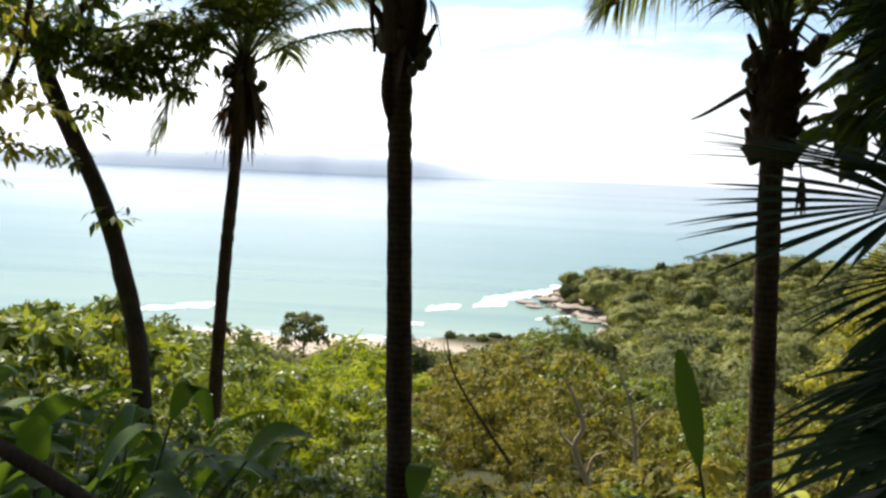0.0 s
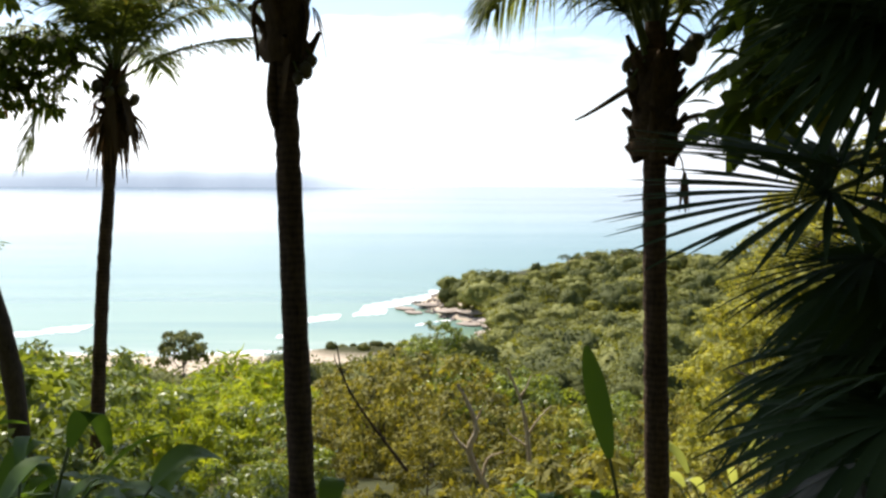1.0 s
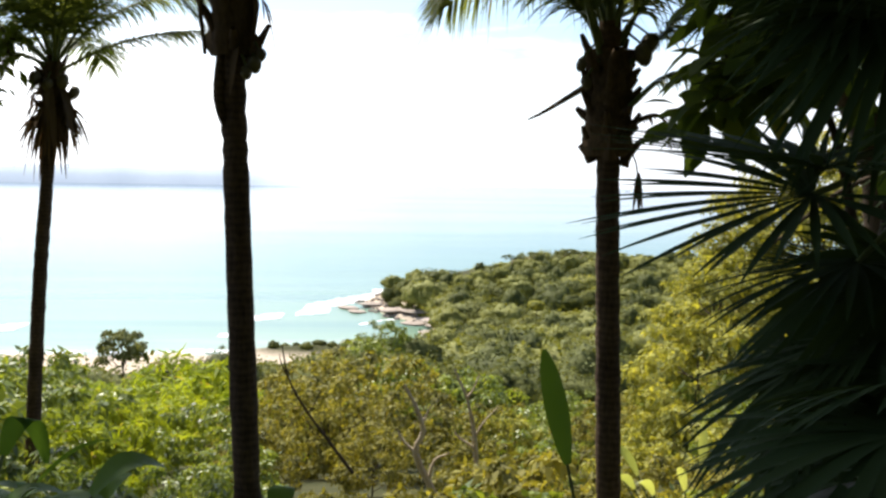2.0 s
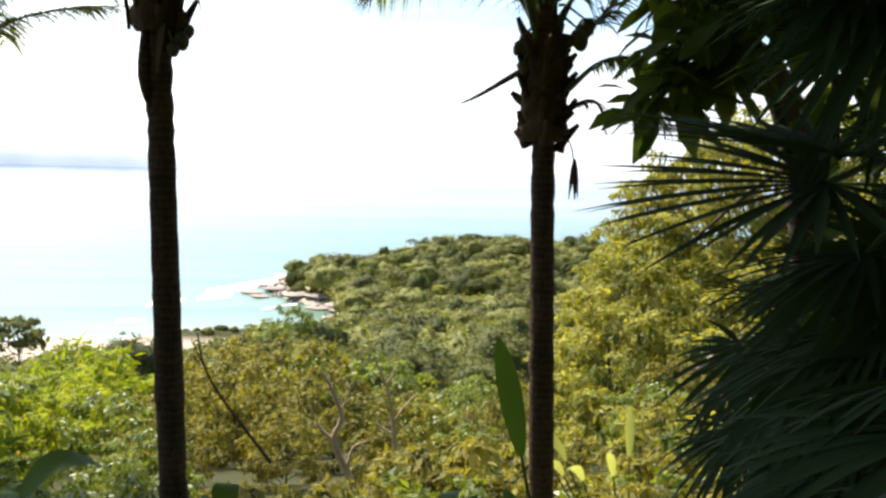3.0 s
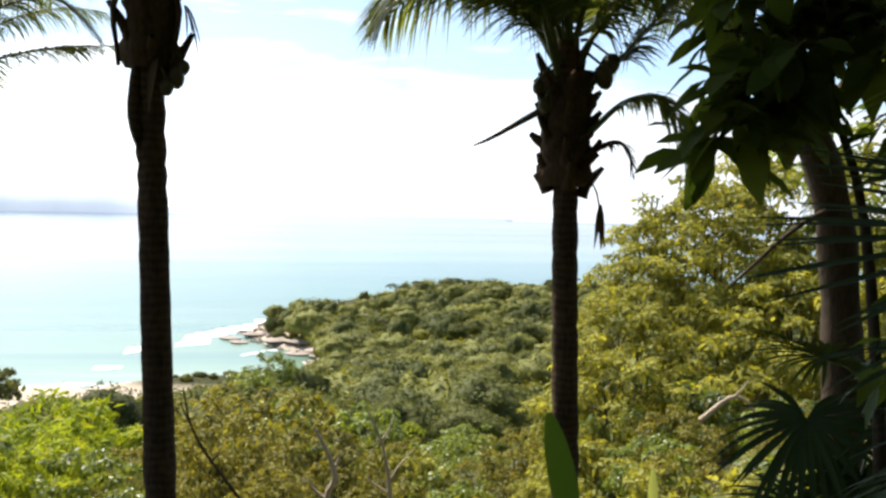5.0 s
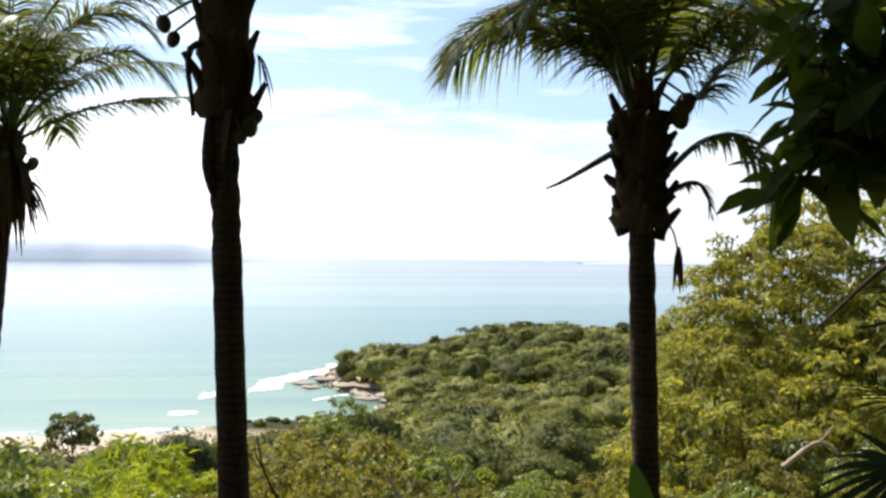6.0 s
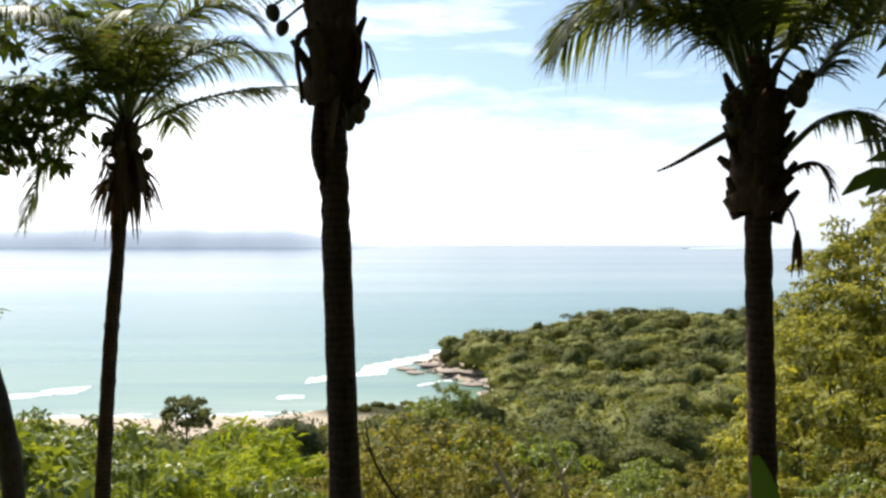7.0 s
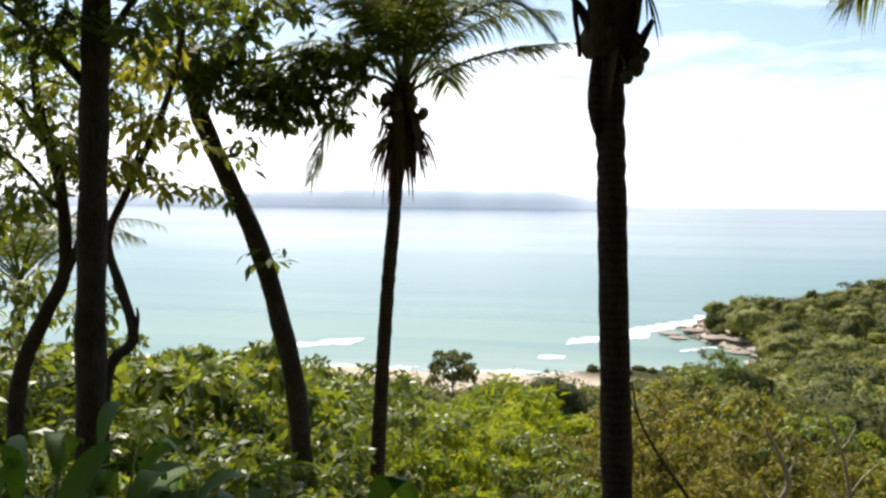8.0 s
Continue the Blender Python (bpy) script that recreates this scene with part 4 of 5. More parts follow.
part("hanging_shred", mesh("hanging_shred", [tube(bezier([(2.22, 10.15, 57.5), (2.3, 10.1, 57.4), (2.31, 10.0, 57.2)], 6), 0.008, 5),
                                             blades([(2.31, 10.0, 57.28)] * 4, [(0.05, 0, -1), (-0.12, 0, -1), (0.15, 0.1, -1), (0, -0.1, -1)], (0, -1, 0), 0.36, 0.045, 4, 0, "strip")], DEAD_FROND), palm_c, "dry shred hanging on a strand")

# The slim palm further off.
palm_b = coconut_palm("slim coconut palm with brown skirt of dead leaves",
                      [(-5.16, 16.9, 52.0), (-5.1, 16.9, 53.5), (-5.02, 16.9, 54.97), (-4.95, 16.9, 56.0), (-4.87, 16.9, 56.9), (-4.77, 16.9, 58.15), (-4.74, 16.9, 58.9)], 0.115, 0.085,
                      ((-4.74, 16.9), 57.95, 58.8, 0.14, 22),
                      [(60, 62, 3.0, 80), (-70, 60, 2.8, 80), (245, 62, 2.8, 90), (120, 62, 3.0, 90)] + upper_fronds(4, 82, 3.2, 10) + upper_fronds(5, 46, 2.6, 25),
                      [(-4.95, 16.7, 58.55, 0.09), (-4.55, 16.7, 58.5, 0.09), (-4.75, 16.65, 58.45, 0.08), (-4.4, 16.75, 58.35, 0.08)], (58.2, 0.16, 32, 0.6))
for line, leaf_len, hang in (
        ([(-4.65, 16.8, 58.66), (-3.84, 16.7, 59.04), (-3.06, 16.7, 59.23), (-2.28, 16.7, 59.3)], 0.62, 0.75),
        ([(-4.66, 16.8, 58.8), (-4.02, 16.5, 59.51), (-3.25, 16.5, 59.86), (-2.87, 16.5, 59.74), (-2.52, 16.5, 59.4)], 0.85, 0.6),
        ([(-4.7, 16.9, 58.85), (-4.3, 16.6, 59.7), (-3.7, 16.4, 60.25), (-3.1, 16.3, 60.3), (-2.7, 16.3, 60.0)], 0.9, 0.5),
        ([(-4.76, 16.9, 58.8), (-5.31, 16.9, 59.65), (-6.02, 16.9, 60.36), (-6.81, 16.9, 60.92)], 0.9, 0.55),
        ([(-4.8, 16.8, 58.75), (-5.22, 16.6, 58.85), (-5.76, 16.6, 58.2), (-6.05, 16.6, 57.4)], 0.7, 0.8),
        ([(-4.8, 16.8, 58.8), (-5.3, 16.5, 59.2), (-5.9, 16.4, 59.0), (-6.3, 16.3, 58.4)], 0.65, 0.65),
        ([(-4.76, 16.9, 58.9), (-4.53, 17.2, 60.11), (-3.96, 17.2, 60.91), (-3.23, 17.2, 61.07), (-2.83, 17.2, 60.67)], 0.9, 0.5),
        ([(-4.8, 16.9, 58.9), (-5.0, 17.1, 60.0), (-5.4, 17.2, 60.8), (-6.0, 17.3, 61.2)], 0.9, 0.5)):
    arched(palm_b, line, leaf_len, hang, 90)

# A young palm behind the left trunks, mostly fronds.
palm_d = coconut_palm("young coconut palm with pale arching fronds", [(-17.9, 26, 50), (-17.92, 26, 52.4), (-17.93, 26, 54.6)], 0.14, 0.1, ((-17.93, 26), 54.0, 54.8, 0.15, 8),
                      upper_fronds(16, 54, 4.2), (), None, 30)


# ---- broadleaf trees at the left ----
def leafy_sprays(parent, tips, per, leaf, radius, mat, slim=0.5, twig=BARK, segs=2, singles=0):
    """Each tip of a limb carries a spray of leaves; the first ones are leaves of their own."""
    rows = []
    for p in tips:
        d = spread(per, -0.8)
        pos = np.asarray(p) + d * radius * rng.uniform(0.15, 1.0, (per, 1)) * [1, 1, 0.65]
        way = unit(d * [1, 1, 0.4] + rng.normal(0, 0.4, d.shape) - [0, 0, 0.35])
        up = unit(rng.normal(0, 0.4, d.shape) + [0, 0, 1] + 0.4 * d)
        rows.append((pos, way, up, leaf * rng.uniform(0.65, 1.3, per)))
        tw = [tube(bezier([p, (np.asarray(p) + q) / 2 + rng.normal(0, 0.03, 3), q], 4), [0.008, 0.006, 0.005, 0.003], 4) for q in pos[:6]]
        part("twig", mesh("twig", tw, twig), parent)
    pos, way, up, ln = (np.concatenate([r[k] for r in rows]) for k in range(4))
    if singles:
        one = mesh("leaf", [blades([(0, 0, 0)], [(0, 1, 0)], (0, 0, 1), 1.0, slim, 4, 0.25, fold=0.1)], mat)
        for k in range(singles):
            side = unit(np.cross(way[k], up[k]))
            nrm = np.cross(side, way[k])
            m = Matrix([(*(side[r] * ln[k], way[k][r] * ln[k], nrm[r] * ln[k]), pos[k][r]) for r in range(3)] + [(0, 0, 0, 1)])
            part("leaf", one, parent, "", m)
    rest = slice(singles, None)
    tagged(part("foliage", mesh("foliage", [blades(pos[rest], way[rest], up[rest], ln[rest], ln[rest] * slim, segs, 0.25, fold=0.1)], mat), parent), kind="stuff")


def broad_tree(name, label, trunk_line, r0, r1, limbs, sprays, per, leaf, radius, mat, category="tree", bark=BARK, singles=0):
    ob = thing(name, label, category)
    p = bezier(trunk_line, 26)
    part("trunk", mesh("trunk", [tube(p, np.linspace(r0, r1, 26) * (1 + 0.05 * np.sin(np.arange(26) * 1.9)), 12, 0.035)], bark, True), ob)
    for line, r in limbs:
        q = bezier(line, 12)
        part("limb", mesh("limb", [tube(q, np.linspace(r, r * 0.3, 12), 8, 0.04)], bark, True), ob)
    leafy_sprays(ob, sprays, per, leaf, radius, mat, singles=singles)
    return ob


def cloud_of(centre, size, n):
    return [tuple(np.asarray(centre) + rng.uniform(-1, 1, 3) * size) for _ in range(n)]


lean = [(-6.1, 16.5, 51.6), (-6.12, 16.5, 52.8), (-6.24, 16.5, 54.2), (-6.46, 16.5, 55.2), (-6.86, 16.5, 56.46), (-7.36, 16.5, 57.46), (-7.8, 16.5, 58.4), (-7.95, 16.5, 59.0)]
broad_tree("leaning_tree", "leaning dark-barked tree with clustered broad leaves", lean, 0.165, 0.125,
           [([(-7.8, 16.5, 58.5), (-8.05, 16.5, 59.3), (-8.2, 16.6, 60.4)], 0.11), ([(-7.85, 16.5, 58.7), (-7.3, 16.4, 59.3), (-6.5, 16.3, 60.0)], 0.13),
            ([(-7.4, 16.4, 59.1), (-6.6, 16.3, 59.1), (-5.7, 16.2, 59.3)], 0.06), ([(-7.95, 16.5, 58.9), (-8.9, 16.4, 59.3), (-9.8, 16.3, 59.9)], 0.07)],
           cloud_of((-6.6, 16.2, 59.5), (1.6, 0.8, 0.75), 46) + cloud_of((-7.0, 16.2, 58.7), (0.9, 0.5, 0.5), 30) + cloud_of((-5.95, 16.2, 58.7), (0.65, 0.4, 0.5), 26) + cloud_of((-8.4, 16.2, 59.6), (1.3, 0.8, 0.8), 44)
           + [(-7.1, 16.4, 57.7), (-7.0, 16.4, 58.0), (-6.62, 16.35, 56.25), (-7.25, 16.4, 57.1)], 23, 0.19, 0.38, BROAD_GREEN, singles=280)
broad_tree("straight_tree", "thick straight dark tree trunk among the leaves", [(-6.76, 12, 52.3), (-6.74, 12, 55.1), (-6.68, 12, 57.4), (-6.62, 12, 59.2), (-6.6, 12, 61.5)], 0.165, 0.14,
           [([(-6.65, 12, 58.2), (-7.3, 11.9, 58.9), (-8.0, 11.8, 59.4)], 0.06), ([(-6.62, 12, 58.6), (-6.1, 11.9, 59.2), (-5.6, 11.8, 59.5)], 0.05)],
           cloud_of((-6.6, 11.8, 59.2), (1.5, 0.7, 0.55), 24) + cloud_of((-7.6, 11.8, 58.7), (0.8, 0.5, 0.5), 12), 32, 0.16, 0.34, BROAD_GREEN)
broad_tree("forked_tree", "thin forked tree with pale backlit leaves", [(-9.2, 14, 53.2), (-9.1, 14, 54.7), (-8.7, 14, 55.6), (-8.4, 14, 56.2), (-8.45, 14, 57.3), (-8.75, 14, 58.3), (-8.9, 14, 59.6)], 0.12, 0.05,
           [([(-8.4, 14, 56.1), (-8.0, 14, 57.0), (-7.9, 14, 58.0), (-8.1, 14, 59.2)], 0.06), ([(-8.5, 14, 57.0), (-9.1, 14, 57.6), (-9.8, 14, 58.0)], 0.04),
            ([(-8.5, 14, 57.6), (-9.3, 14, 58.6), (-10.2, 14, 59.0)], 0.04)],
           cloud_of((-8.9, 13.8, 58.5), (1.4, 0.7, 0.9), 54) + cloud_of((-9.2, 14, 57.4), (1.1, 0.6, 0.7), 44) + cloud_of((-9.7, 14.4, 55.6), (0.7, 0.4, 0.6), 22) + cloud_of((-8.1, 14.3, 55.7), (0.25, 0.2, 0.25), 5), 26, 0.16, 0.38, GREEN)
broad_tree("forked_tree", "thin crooked tree leaning out over the slope", [(-7.9, 14, 53.4), (-7.8, 14, 54.9), (-7.42, 14, 55.35), (-7.6, 14, 56.0), (-7.78, 14, 56.6), (-7.5, 14, 57.2), (-6.95, 14, 58.3), (-6.7, 14, 59.2)], 0.085, 0.035,
           [([(-7.5, 14, 57.2), (-7.3, 14, 57.9), (-7.35, 14, 58.8)], 0.03), ([(-7.42, 14, 55.35), (-7.36, 14, 55.6), (-7.37, 14, 55.75)], 0.04)],
           cloud_of((-7.1, 14, 57.7), (0.6, 0.5, 0.5), 14) + cloud_of((-7.6, 14, 58.8), (0.8, 0.5, 0.4), 10), 22, 0.17, 0.36, GOLD)

# ---- dark foliage at the right ----
broad_tree("leaning_tree", "dark tree leaning over the brink with large leaves", [(5.4, 11.3, 51.5), (5.26, 11.3, 54.8), (5.19, 11.3, 56.2), (5.06, 11.3, 57.3), (4.7, 11.3, 58.15), (4.05, 11.3, 58.7), (3.5, 11.3, 59.7)], 0.21, 0.15,
           [([(4.8, 11.3, 58.0), (5.3, 11.0, 58.8), (6.0, 10.8, 59.4)], 0.09), ([(5.06, 11.3, 57.3), (4.4, 10.8, 57.1), (3.6, 10.4, 56.6)], 0.035)],
           cloud_of((5.0, 10.6, 59.2), (1.0, 0.6, 0.6), 16) + cloud_of((5.8, 10.3, 58.7), (0.9, 0.6, 0.7), 16), 32, 0.18, 0.38, BROAD_GREEN)


def hanging_shrub(label, base, lines, sprays, per, leaf, radius):
    ob = thing("broadleaf_shrub", label, "shrub")
    for line in lines:
        part("stem", mesh("stem", [tube(bezier([base] + line, 14), np.linspace(0.05, 0.012, 14), 7, 0.04)], BARK), ob)
    leafy_sprays(ob, sprays, per, leaf, radius, BROAD_GREEN, 0.5, BARK, 3, 290)
    return ob


hanging_shrub("tall dark shrub with large oval drooping leaves", (3.2, 7.4, 54.0),
              [[(3.1, 7.4, 56.2), (2.8, 7.3, 57.6), (2.2, 7.2, 58.1)], [(3.2, 7.4, 56.4), (3.1, 7.2, 57.8), (2.6, 7.0, 58.9)], [(3.3, 7.4, 56.0), (3.5, 7.1, 57.4), (3.6, 7.0, 58.6)]],
              cloud_of((2.55, 7.2, 58.2), (0.42, 0.4, 0.4), 12) + cloud_of((3.1, 7.0, 58.5), (0.45, 0.4, 0.6), 14) + cloud_of((3.7, 6.9, 58.4), (0.5, 0.4, 0.6), 12) + cloud_of((2.25, 7.3, 57.75), (0.18, 0.2, 0.22), 5) + cloud_of((3.4, 7.0, 59.2), (0.8, 0.4, 0.5), 12) + cloud_of((3.2, 6.9, 58.4), (0.5, 0.3, 0.4), 8),
              24, 0.25, 0.27)


def fan_leaf(parent, root, hub, facing, radius, segs=36, arc=300, droop=0.35, split=0.55, mat=FAN_GREEN, label="", broad=1.75):
    """A fan leaf: a stalk from root to hub and pleated fingers round the hub. facing: the way of the middle finger."""
    root, hub, mid = np.asarray(root, float), np.asarray(hub, float), unit(facing)
    bend = (root + hub) / 2 + [0, 0, 0.15]
    st = part("leaf_stalk", mesh("leaf_stalk", [tube(bezier([root, bend, hub], 10), np.linspace(0.016, 0.009, 10), 6)], STALK), parent)
    flat = unit(np.cross(mid, [0, 0, 1.0]))
    up = unit(np.cross(flat, mid) + rng.normal(0, 0.15, 3))
    flat = unit(np.cross(mid, up))
    a = np.radians(np.linspace(-arc / 2, arc / 2, segs)) + rng.normal(0, 0.012, segs)
    way = np.cos(a)[:, None] * mid + np.sin(a)[:, None] * flat + up * (0.12 + 0.05 * (np.arange(segs) % 2))[:, None]
    ln = radius * (0.72 + 0.28 * np.cos(a * 0.55)) * rng.uniform(0.92, 1.06, segs)
    wd = 0.8 * broad * ln * math.sin(radians(arc / segs / 2)) * split
    part("fan_blade", mesh("fan_blade", [blades(np.repeat(hub[None], segs, 0), way, up, ln, wd, 7, droop * rng.uniform(0.6, 1.5, segs), "leaf", 0.12)], mat), st, label)


def fan_palm(label, foot, crown_z, leaves, r=0.07):
    ob = thing("fan_palm", label, "palm", "fan palms beside the path")
    g = float(land(foot[0], foot[1]))
    part("trunk", mesh("trunk", [tube(bezier([(foot[0], foot[1], g - 0.2), (foot[0] + 0.03, foot[1], (g + crown_z) / 2), (foot[0], foot[1], crown_z)], 14), np.linspace(r, r * 0.8, 14), 9, 0.1)], FIBRE), ob, "fibre-wrapped stem")
    for hub, facing, rad, *more in leaves:
        droop, broad = (*more, rng.uniform(0.2, 0.5), 1.75)[:2] if len(more) != 1 else (more[0], 1.75)
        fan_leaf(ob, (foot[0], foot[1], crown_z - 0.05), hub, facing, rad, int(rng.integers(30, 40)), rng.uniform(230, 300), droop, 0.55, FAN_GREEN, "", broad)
    return ob


fan_palm("dark fan palm with long split fingers", (1.9, 4.09), 57.13,
         [((1.3, 3.93, 57.28), (-1, 0, 0.03), 0.63, 0.05), ((1.3, 3.97, 57.21), (-1, 0.1, -0.27), 0.65, 0.06), ((1.45, 4.01, 57.02), (-1, 0.1, -0.25), 0.49, 0.2), ((1.54, 4.01, 56.82), (-1, 0, -0.3), 0.47, 0.25),
          ((1.5, 3.77, 57.65), (-0.9, -0.2, 0.3), 0.59), ((1.78, 3.61, 57.77), (-0.4, -0.5, 0.5), 0.59), ((1.98, 3.69, 57.37), (0.1, -1, -0.1), 0.55), ((1.7, 3.69, 56.82), (-0.7, -0.5, -0.5), 0.47, 0.4, 2.2),
          ((2.33, 4.24, 57.53), (1, 0, 0.1), 0.63), ((1.86, 4.64, 57.61), (0, 1, 0.1), 0.63), ((1.62, 3.93, 57.92), (-0.6, 0, 0.7), 0.59), ((1.86, 4.01, 58.24), (-0.7, 0.1, 0.5), 0.59),
          ((1.58, 4.16, 58.08), (-0.9, 0.1, 0.25), 0.55), ((1.62, 4.09, 57.77), (-0.9, 0, 0.1), 0.55, 0.3, 2.2), ((1.7, 3.85, 57.45), (-0.8, -0.3, -0.1), 0.47, 0.4, 2.2), ((1.86, 3.93, 57.05), (-0.7, -0.3, -0.4), 0.47, 0.4, 2.2),
          ((1.5, 4.05, 57.65), (-0.3, -0.5, 0.6), 0.45, 0.3, 2.4), ((1.6, 4.0, 57.0), (-0.3, -0.5, -0.8), 0.45, 0.4, 2.5), ((1.55, 4.15, 56.95), (-0.4, -0.5, -0.7), 0.42, 0.4, 2.5),
          ((1.4, 4.2, 58.0), (-0.4, -0.4, 0.7), 0.55, 0.3, 2.4), ((1.4, 4.25, 57.85), (-0.6, -0.4, 0.4), 0.42, 0.3, 2.4), ((1.55, 4.0, 57.75), (-0.2, -0.5, -0.8), 0.5, 0.4, 2.5), ((1.5, 4.1, 58.1), (-0.3, -0.5, -0.7), 0.45, 0.4, 2.5),
          ((1.5, 4.2, 57.8), (-0.5, -0.5, -0.35), 0.45, 0.3, 2.5), ((1.65, 4.25, 58.2), (-0.5, -0.5, -0.3), 0.5, 0.3, 2.5), ((1.65, 4.1, 56.6), (-0.3, -0.5, -0.7), 0.5, 0.4, 2.5)])
fan_palm("low fan palm with drooping torn leaves", (2.0, 4.2), 56.3,
         [((1.55, 4.35, 56.5), (-0.8, 0.3, -0.3), 0.5, 0.35, 2.2), ((1.5, 4.0, 56.4), (-0.9, -0.1, -0.25), 0.5, 0.35, 2.2), ((1.85, 3.85, 56.7), (-0.3, -0.8, 0.1), 0.55), ((2.15, 4.55, 56.8), (0.3, 0.9, 0.1), 0.6),
          ((1.8, 4.5, 56.7), (-0.6, 0.7, 0.0), 0.55), ((2.35, 4.05, 56.6), (0.9, -0.2, 0), 0.6), ((1.65, 4.25, 56.9), (-0.8, 0.1, 0.3), 0.5), ((1.75, 4.1, 56.15), (-0.9, 0.2, -0.4), 0.6, 0.4, 2.2), ((1.4, 3.9, 56.5), (-0.7, -0.4, -0.45), 0.42, 0.35, 2.5), ((1.35, 4.05, 56.72), (-0.7, -0.3, -0.5), 0.4, 0.35, 2.5), ((1.5, 3.8, 56.75), (-0.5, -0.6, -0.5), 0.42, 0.35, 2.5), ((1.8, 4.5, 56.2), (-0.8, 0.5, -0.4), 0.6, 0.4, 2.2)])
broad_tree("broadleaf_shrub", "dense dark broadleaf shrub in deep shade", [(3.7, 6.9, 54.6), (3.6, 6.8, 56.4), (3.5, 6.7, 58.0), (3.5, 6.6, 59.2)], 0.06, 0.02,
           [([(3.6, 6.8, 56.2), (3.3, 6.6, 56.8), (3.0, 6.5, 57.2)], 0.025), ([(3.5, 6.7, 57.6), (3.9, 6.5, 58.2), (4.2, 6.4, 58.6)], 0.025)],
           cloud_of((3.45, 6.6, 56.3), (0.6, 0.4, 0.7), 22) + cloud_of((3.6, 6.6, 57.6), (0.6, 0.4, 0.7), 16) + cloud_of((3.6, 6.6, 58.9), (0.7, 0.4, 0.6), 10), 34, 0.19, 0.34, BROAD_GREEN, "shrub")
fan_palm("squat fan palm in deep shade", (2.75, 5.3), 56.5,
         [((2.2, 5.1, 56.6), (-1, -0.1, -0.2), 0.65, 0.35, 2.2), ((2.3, 5.5, 56.3), (-0.9, 0.2, -0.3), 0.65, 0.4, 2.2), ((2.3, 5.0, 56.1), (-0.8, -0.3, -0.5), 0.6, 0.4, 2.2), ((2.5, 4.9, 56.9), (-0.5, -0.7, 0.1), 0.65, 0.4, 2.2),
          ((2.9, 4.8, 56.5), (0.2, -1, -0.2), 0.65), ((3.2, 5.4, 56.8), (1, 0.1, 0.1), 0.65), ((2.5, 5.8, 56.7), (-0.4, 0.8, 0.1), 0.65)])
fan_palm("shaded fan palm with broad drooping leaves", (3.6, 8.1), 55.9,
         [((2.95, 7.9, 56.0), (-0.3, -0.5, -0.6), 0.6, 0.35, 2.4), ((3.2, 7.7, 55.7), (-0.3, -0.5, -0.7), 0.65, 0.4, 2.4), ((3.5, 7.6, 56.1), (-0.1, -0.6, -0.6), 0.65, 0.35, 2.4), ((3.05, 8.1, 55.4), (-0.5, -0.4, -0.6), 0.6, 0.4, 2.4),
          ((3.4, 7.8, 55.3), (-0.2, -0.5, -0.8), 0.65, 0.4, 2.4), ((3.85, 7.8, 55.8), (0.2, -0.6, -0.6), 0.65, 0.4, 2.4), ((3.3, 8.3, 56.3), (-0.5, -0.3, 0.3), 0.6, 0.3, 2.2)])
fan_palm("low grey-green fan palm beside the path", (1.75, 3.35), 56.35,
         [((1.22, 3.28, 56.72), (-0.95, -0.1, -0.22), 0.46, 0.3, 2.4), ((1.3, 3.2, 56.6), (-0.8, -0.3, -0.35), 0.42, 0.4, 2.4), ((1.35, 3.45, 56.78), (-0.8, 0.4, -0.1), 0.45, 0.35, 2.2),
          ((1.6, 3.0, 56.6), (-0.2, -0.9, -0.1), 0.42), ((2.1, 3.3, 56.7), (1, 0, 0.1), 0.45), ((1.8, 3.75, 56.75), (0.1, 0.9, 0.1), 0.45)], 0.05)
pale_leaf = thing("dead_fan_leaf", "pale grey folded fan leaf hanging beside the path", "leaf")
fan_leaf(pale_leaf, (1.7, 3.3, 56.4), (1.06, 3.14, 56.66), (-0.5, -0.3, -0.55), 0.24, 12, 90, 0.5, 0.6, GREY_LEAF, "", 2.2)
pale_leaf = thing("dead_fan_leaf", "pale grey torn fan leaf hanging low", "leaf")
fan_leaf(pale_leaf, (2.0, 4.2, 56.2), (1.5, 4.0, 56.4), (-0.5, -0.3, -0.8), 0.42, 16, 110, 0.5, 0.5, GREY_LEAF)
pale_leaf = thing("dead_fan_leaf", "pale grey folded fan leaf in the shade", "leaf")
fan_leaf(pale_leaf, (2.3, 4.9, 56.7), (1.75, 4.5, 56.75), (-0.3, -0.2, -0.9), 0.4, 14, 70, 0.4, 0.5, GREY_LEAF)
fan_palm("tall dark fan palm behind the others", (3.5, 5.6), 58.0,
         [((2.75, 5.4, 58.2), (-1, -0.1, 0), 0.9), ((2.9, 5.2, 57.6), (-0.9, -0.3, -0.3), 0.9), ((3.0, 5.1, 58.6), (-0.7, -0.4, 0.4), 0.9), ((3.4, 4.9, 58.0), (0, -1, 0), 0.85), ((2.9, 5.6, 57.1), (-0.8, -0.1, -0.6), 0.8),
          ((4.1, 5.6, 58.1), (1, 0, 0), 0.9), ((3.5, 6.3, 58.2), (0, 1, 0.1), 0.9), ((3.3, 5.3, 57.2), (-0.3, -0.7, -0.6), 0.85)])

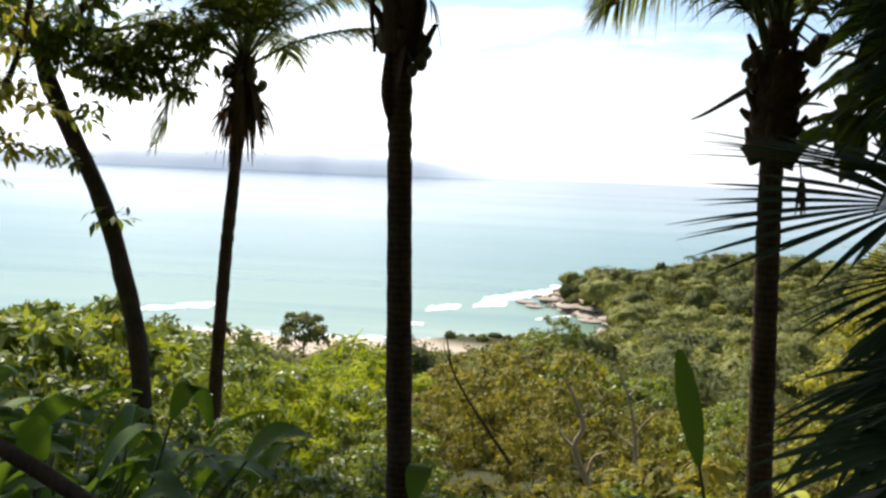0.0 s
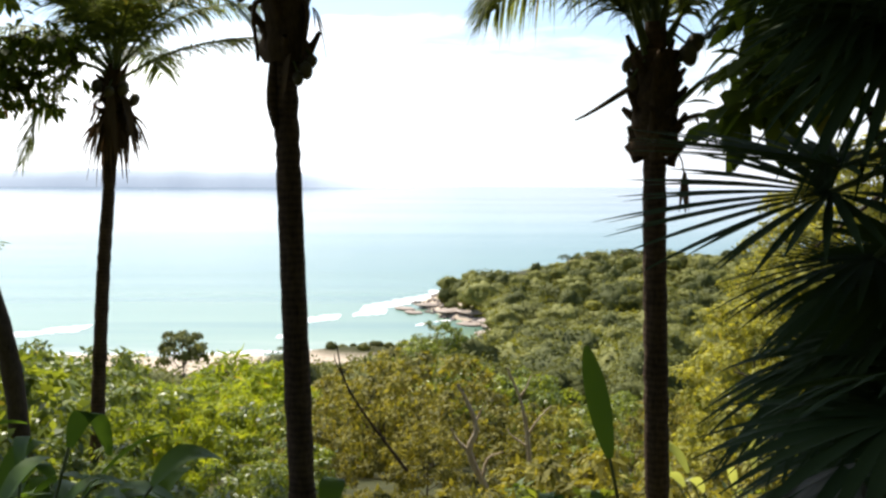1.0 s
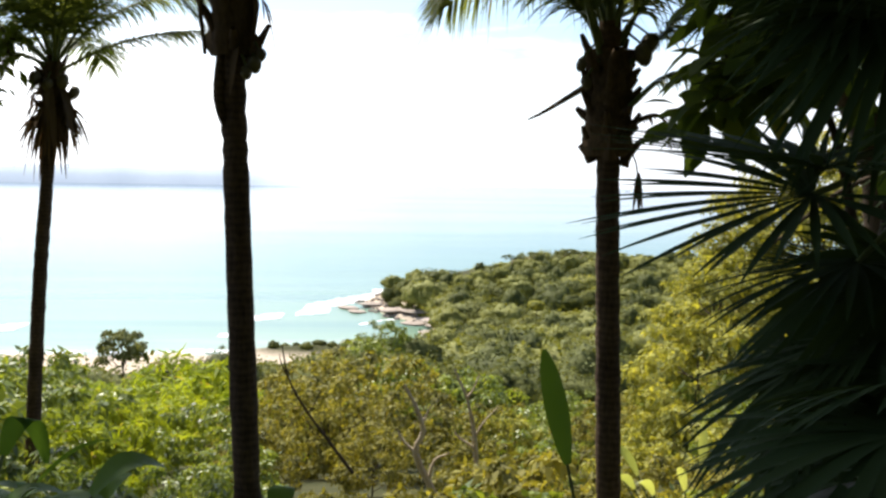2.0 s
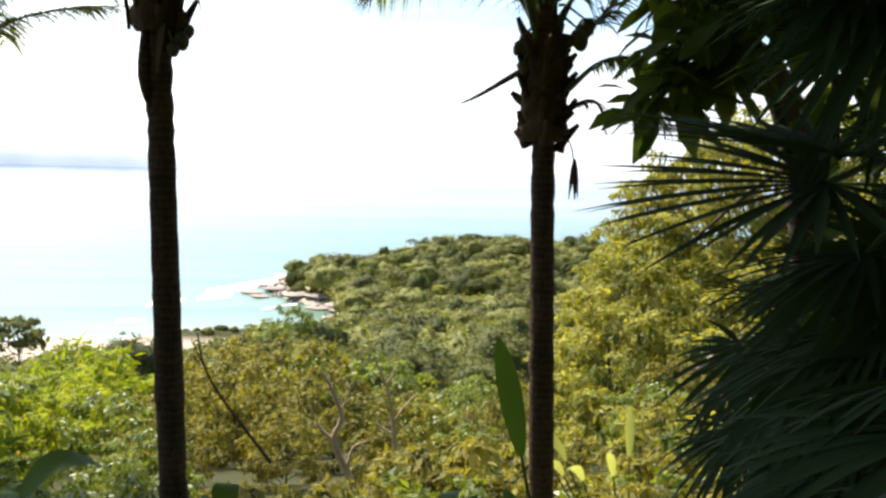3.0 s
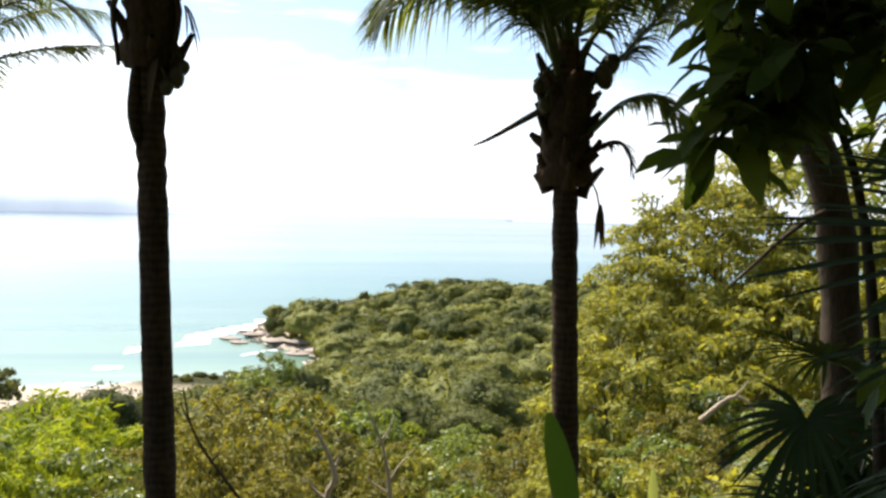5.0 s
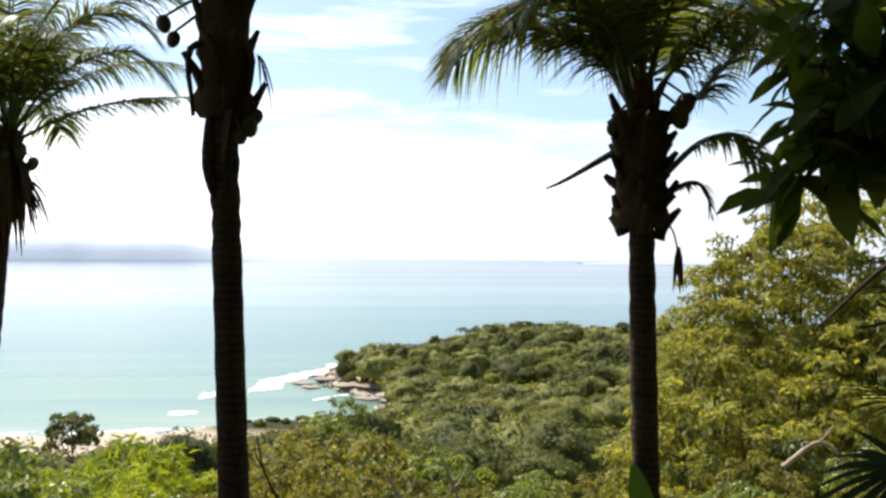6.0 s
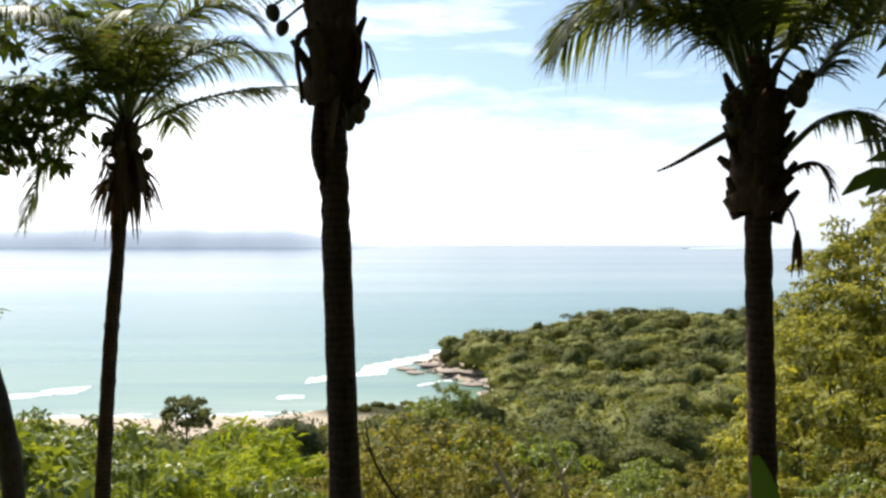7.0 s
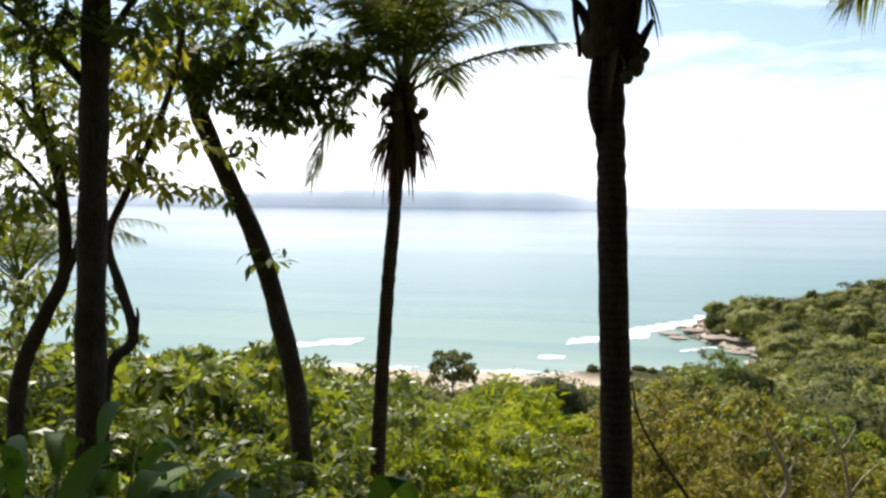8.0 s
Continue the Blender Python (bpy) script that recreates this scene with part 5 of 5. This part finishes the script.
# ---- broad paddle leaves in front ----
def paddle_plant(label, foot, leaves, mat=PADDLE_GREEN):
    """leaves: (lean az, lean, stalk, blade length, width, droop)"""
    ob = thing("paddle_plant", label, "plant", "broad-leaved plants beside the path")
    x, y = foot
    g = float(land(x, y))
    for az, tilt, stalk, ln, wd, droop, *face in leaves:
        a, e = radians(az), radians(tilt)
        o = np.array([math.cos(a) * math.cos(e), math.sin(a) * math.cos(e), math.sin(e)])
        s = np.array([x, y, g - 0.05]) + np.array([math.cos(a), math.sin(a), 0]) * 0.04
        h = s + o * stalk + [0, 0, 0.05]
        st = part("leaf_stalk", mesh("leaf_stalk", [tube(bezier([s, (s + h) / 2 + [0, 0, 0.06], h], 8), np.linspace(0.018, 0.009, 8), 6)], STALK), ob)
        up = unit(np.cross(np.cross(o, [0, 0, 1.0]), o) + rng.normal(0, 0.35, 3))
        if face:
            up = np.array(face[0], float)
        v, q = blades([h], [o], up, ln, wd, 12, droop, "paddle", 0.14)
        part("leaf_blade", mesh("leaf_blade", [(v, q)], mat, True), st)
    return ob


def random_leaves(n, stalk, ln, wd):
    return [(rng.uniform(0, 360), rng.uniform(32, 74), stalk * rng.uniform(0.7, 1.2), ln * rng.uniform(0.75, 1.2), wd * rng.uniform(0.75, 1.2), rng.uniform(0.35, 1.2)) for _ in range(n)]


# The single upright leaf in front of the right-hand palm.
paddle_plant("single upright banana-like leaf in the shade", (1.45, 6.72), [(176, 79, 1.36, 0.74, 0.13, 0.12, (-0.25, -1, 0.15))])
for x, y, n, st, ln in ((-2.2, 6.5, 7, 0.95, 0.75), (-2.85, 6.9, 9, 1.05, 0.8), (-3.4, 6.6, 9, 1.05, 0.8), (-2.75, 6.0, 7, 0.85, 0.7), (-3.1, 7.7, 9, 1.15, 0.8), (-3.9, 7.4, 10, 1.2, 0.85),
                        (-4.5, 7.9, 10, 1.3, 0.85), (-5.2, 8.6, 10, 1.3, 0.9), (-4.2, 8.8, 9, 1.2, 0.8), (-1.7, 7.2, 6, 0.8, 0.65), (-2.4, 8.4, 7, 0.9, 0.75), (-0.9, 7.0, 5, 0.7, 0.6), (-1.5, 8.4, 6, 0.8, 0.7),
                        (0.2, 7.6, 5, 0.7, 0.55), (1.2, 8.2, 5, 0.8, 0.6), (-4.2, 9.9, 7, 1.0, 0.8), (-5.9, 9.6, 8, 1.1, 0.85), (0.9, 5.6, 4, 0.7, 0.5), (-3.6, 8.2, 8, 1.1, 0.8), (-3.3, 5.7, 8, 0.85, 0.7), (-2.3, 5.6, 6, 0.75, 0.65), (-4.0, 6.4, 9, 1.0, 0.8), (-4.9, 7.0, 9, 1.15, 0.85), (0.5, 5.8, 5, 0.8, 0.5), (1.1, 6.1, 6, 0.8, 0.5), (0.75, 6.7, 6, 0.85, 0.5), (-0.5, 6.2, 4, 0.8, 0.5)):
    paddle_plant("clump of broad green paddle leaves in the shade", (x, y), random_leaves(n + (9 if x < -2 else 3), st * (1.2 if x < -2 else 1.0), ln, 0.155))
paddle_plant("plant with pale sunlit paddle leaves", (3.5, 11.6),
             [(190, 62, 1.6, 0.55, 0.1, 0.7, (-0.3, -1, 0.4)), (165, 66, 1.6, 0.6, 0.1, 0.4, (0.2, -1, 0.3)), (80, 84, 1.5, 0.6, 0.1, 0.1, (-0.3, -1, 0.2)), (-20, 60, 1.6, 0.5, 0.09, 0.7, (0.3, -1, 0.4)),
              (260, 58, 1.25, 0.5, 0.09, 0.9), (215, 62, 1.65, 0.55, 0.1, 0.6, (-0.2, -1, 0.5)), (230, 72, 1.55, 0.5, 0.09, 0.4, (-0.3, -1, 0.3)), (150, 58, 1.6, 0.5, 0.09, 0.6, (0, -1, 0.5))], SUNLIT_PADDLE)
bare_branch("fallen_branch", "thick brown fallen branch beside the path", [(-1.5, 3.7, 56.55), (-1.15, 3.6, 56.45), (-0.75, 3.5, 56.28), (-0.45, 3.4, 56.0), (-0.3, 3.35, 55.4)], 0.03, [], BARK)


# ---- unseen trees behind the path, added to shade it ----
def shade_tree(x, y, h, r):
    ob = thing("shade_tree", "unseen tall dense tree added to shade the path from behind", "tree", "trees behind the path", pose(x, y, float(land(x, y)) + h))
    leaves, c = crown_leaves(r, r * 0.6, 50, 60, 0.5, 0.6, -0.5, 0.33)
    trunk, limbs = woody((0, 0, -h - 0.3), c[:8] * 0.8, 0.22)
    part("trunk", mesh("trunk", [trunk] + limbs, BARK), ob)
    part("crown", mesh("crown", [leaves], BROAD_GREEN), ob)


for x, y, h, r in ((-4.5, -3, 6, 4), (0.5, -4.5, 6.5, 4), (5.5, -1.5, 6, 4), (7.5, 4.0, 6, 3.6), (-9, -1, 6, 4), (3, -8, 6, 5), (-4, -9, 6, 5), (9, 9, 6.5, 3.0)):
    shade_tree(x, y, h, r)


def overhanging_tree(x, y, crown, r, clumps):
    """An unseen tall tree added beside the path; its crown reaches over it for shade."""
    ob = thing("shade_tree", "unseen tall dense tree added over the path for shade", "tree", "trees behind the path")
    g = float(land(x, y))
    (leaves, q), c = crown_leaves(r, 1.3, clumps, 90, 0.42, 0.55, -0.6, 0.3)
    crown = np.asarray(crown, float)
    part("trunk", mesh("trunk", [tube(bezier([(x, y, g - 0.3), (x, y, g + 4), ((x + crown[0]) / 2, (y + crown[1]) / 2, crown[2] - 0.6), crown], 18), np.linspace(0.26, 0.1, 18), 10, 0.04)], BARK), ob)
    for p in c[:10]:
        part("limb", mesh("limb", [tube(bezier([crown, crown + p * 0.5 + [0, 0, 0.2], crown + p * 0.9], 7), np.linspace(0.08, 0.02, 7), 6, 0.05)], BARK), ob)
    part("crown", mesh("crown", [(leaves + crown, q)], BROAD_GREEN), ob)


# Out-of-view crowns, placed so that their shadow falls on the plants nearby.
overhanging_tree(5.2, 1.2, (0.0, 7.2, 63.0), 3.8, 115)
overhanging_tree(-7.5, 0.5, (-6.2, 11.0, 63.6), 4.3, 74)
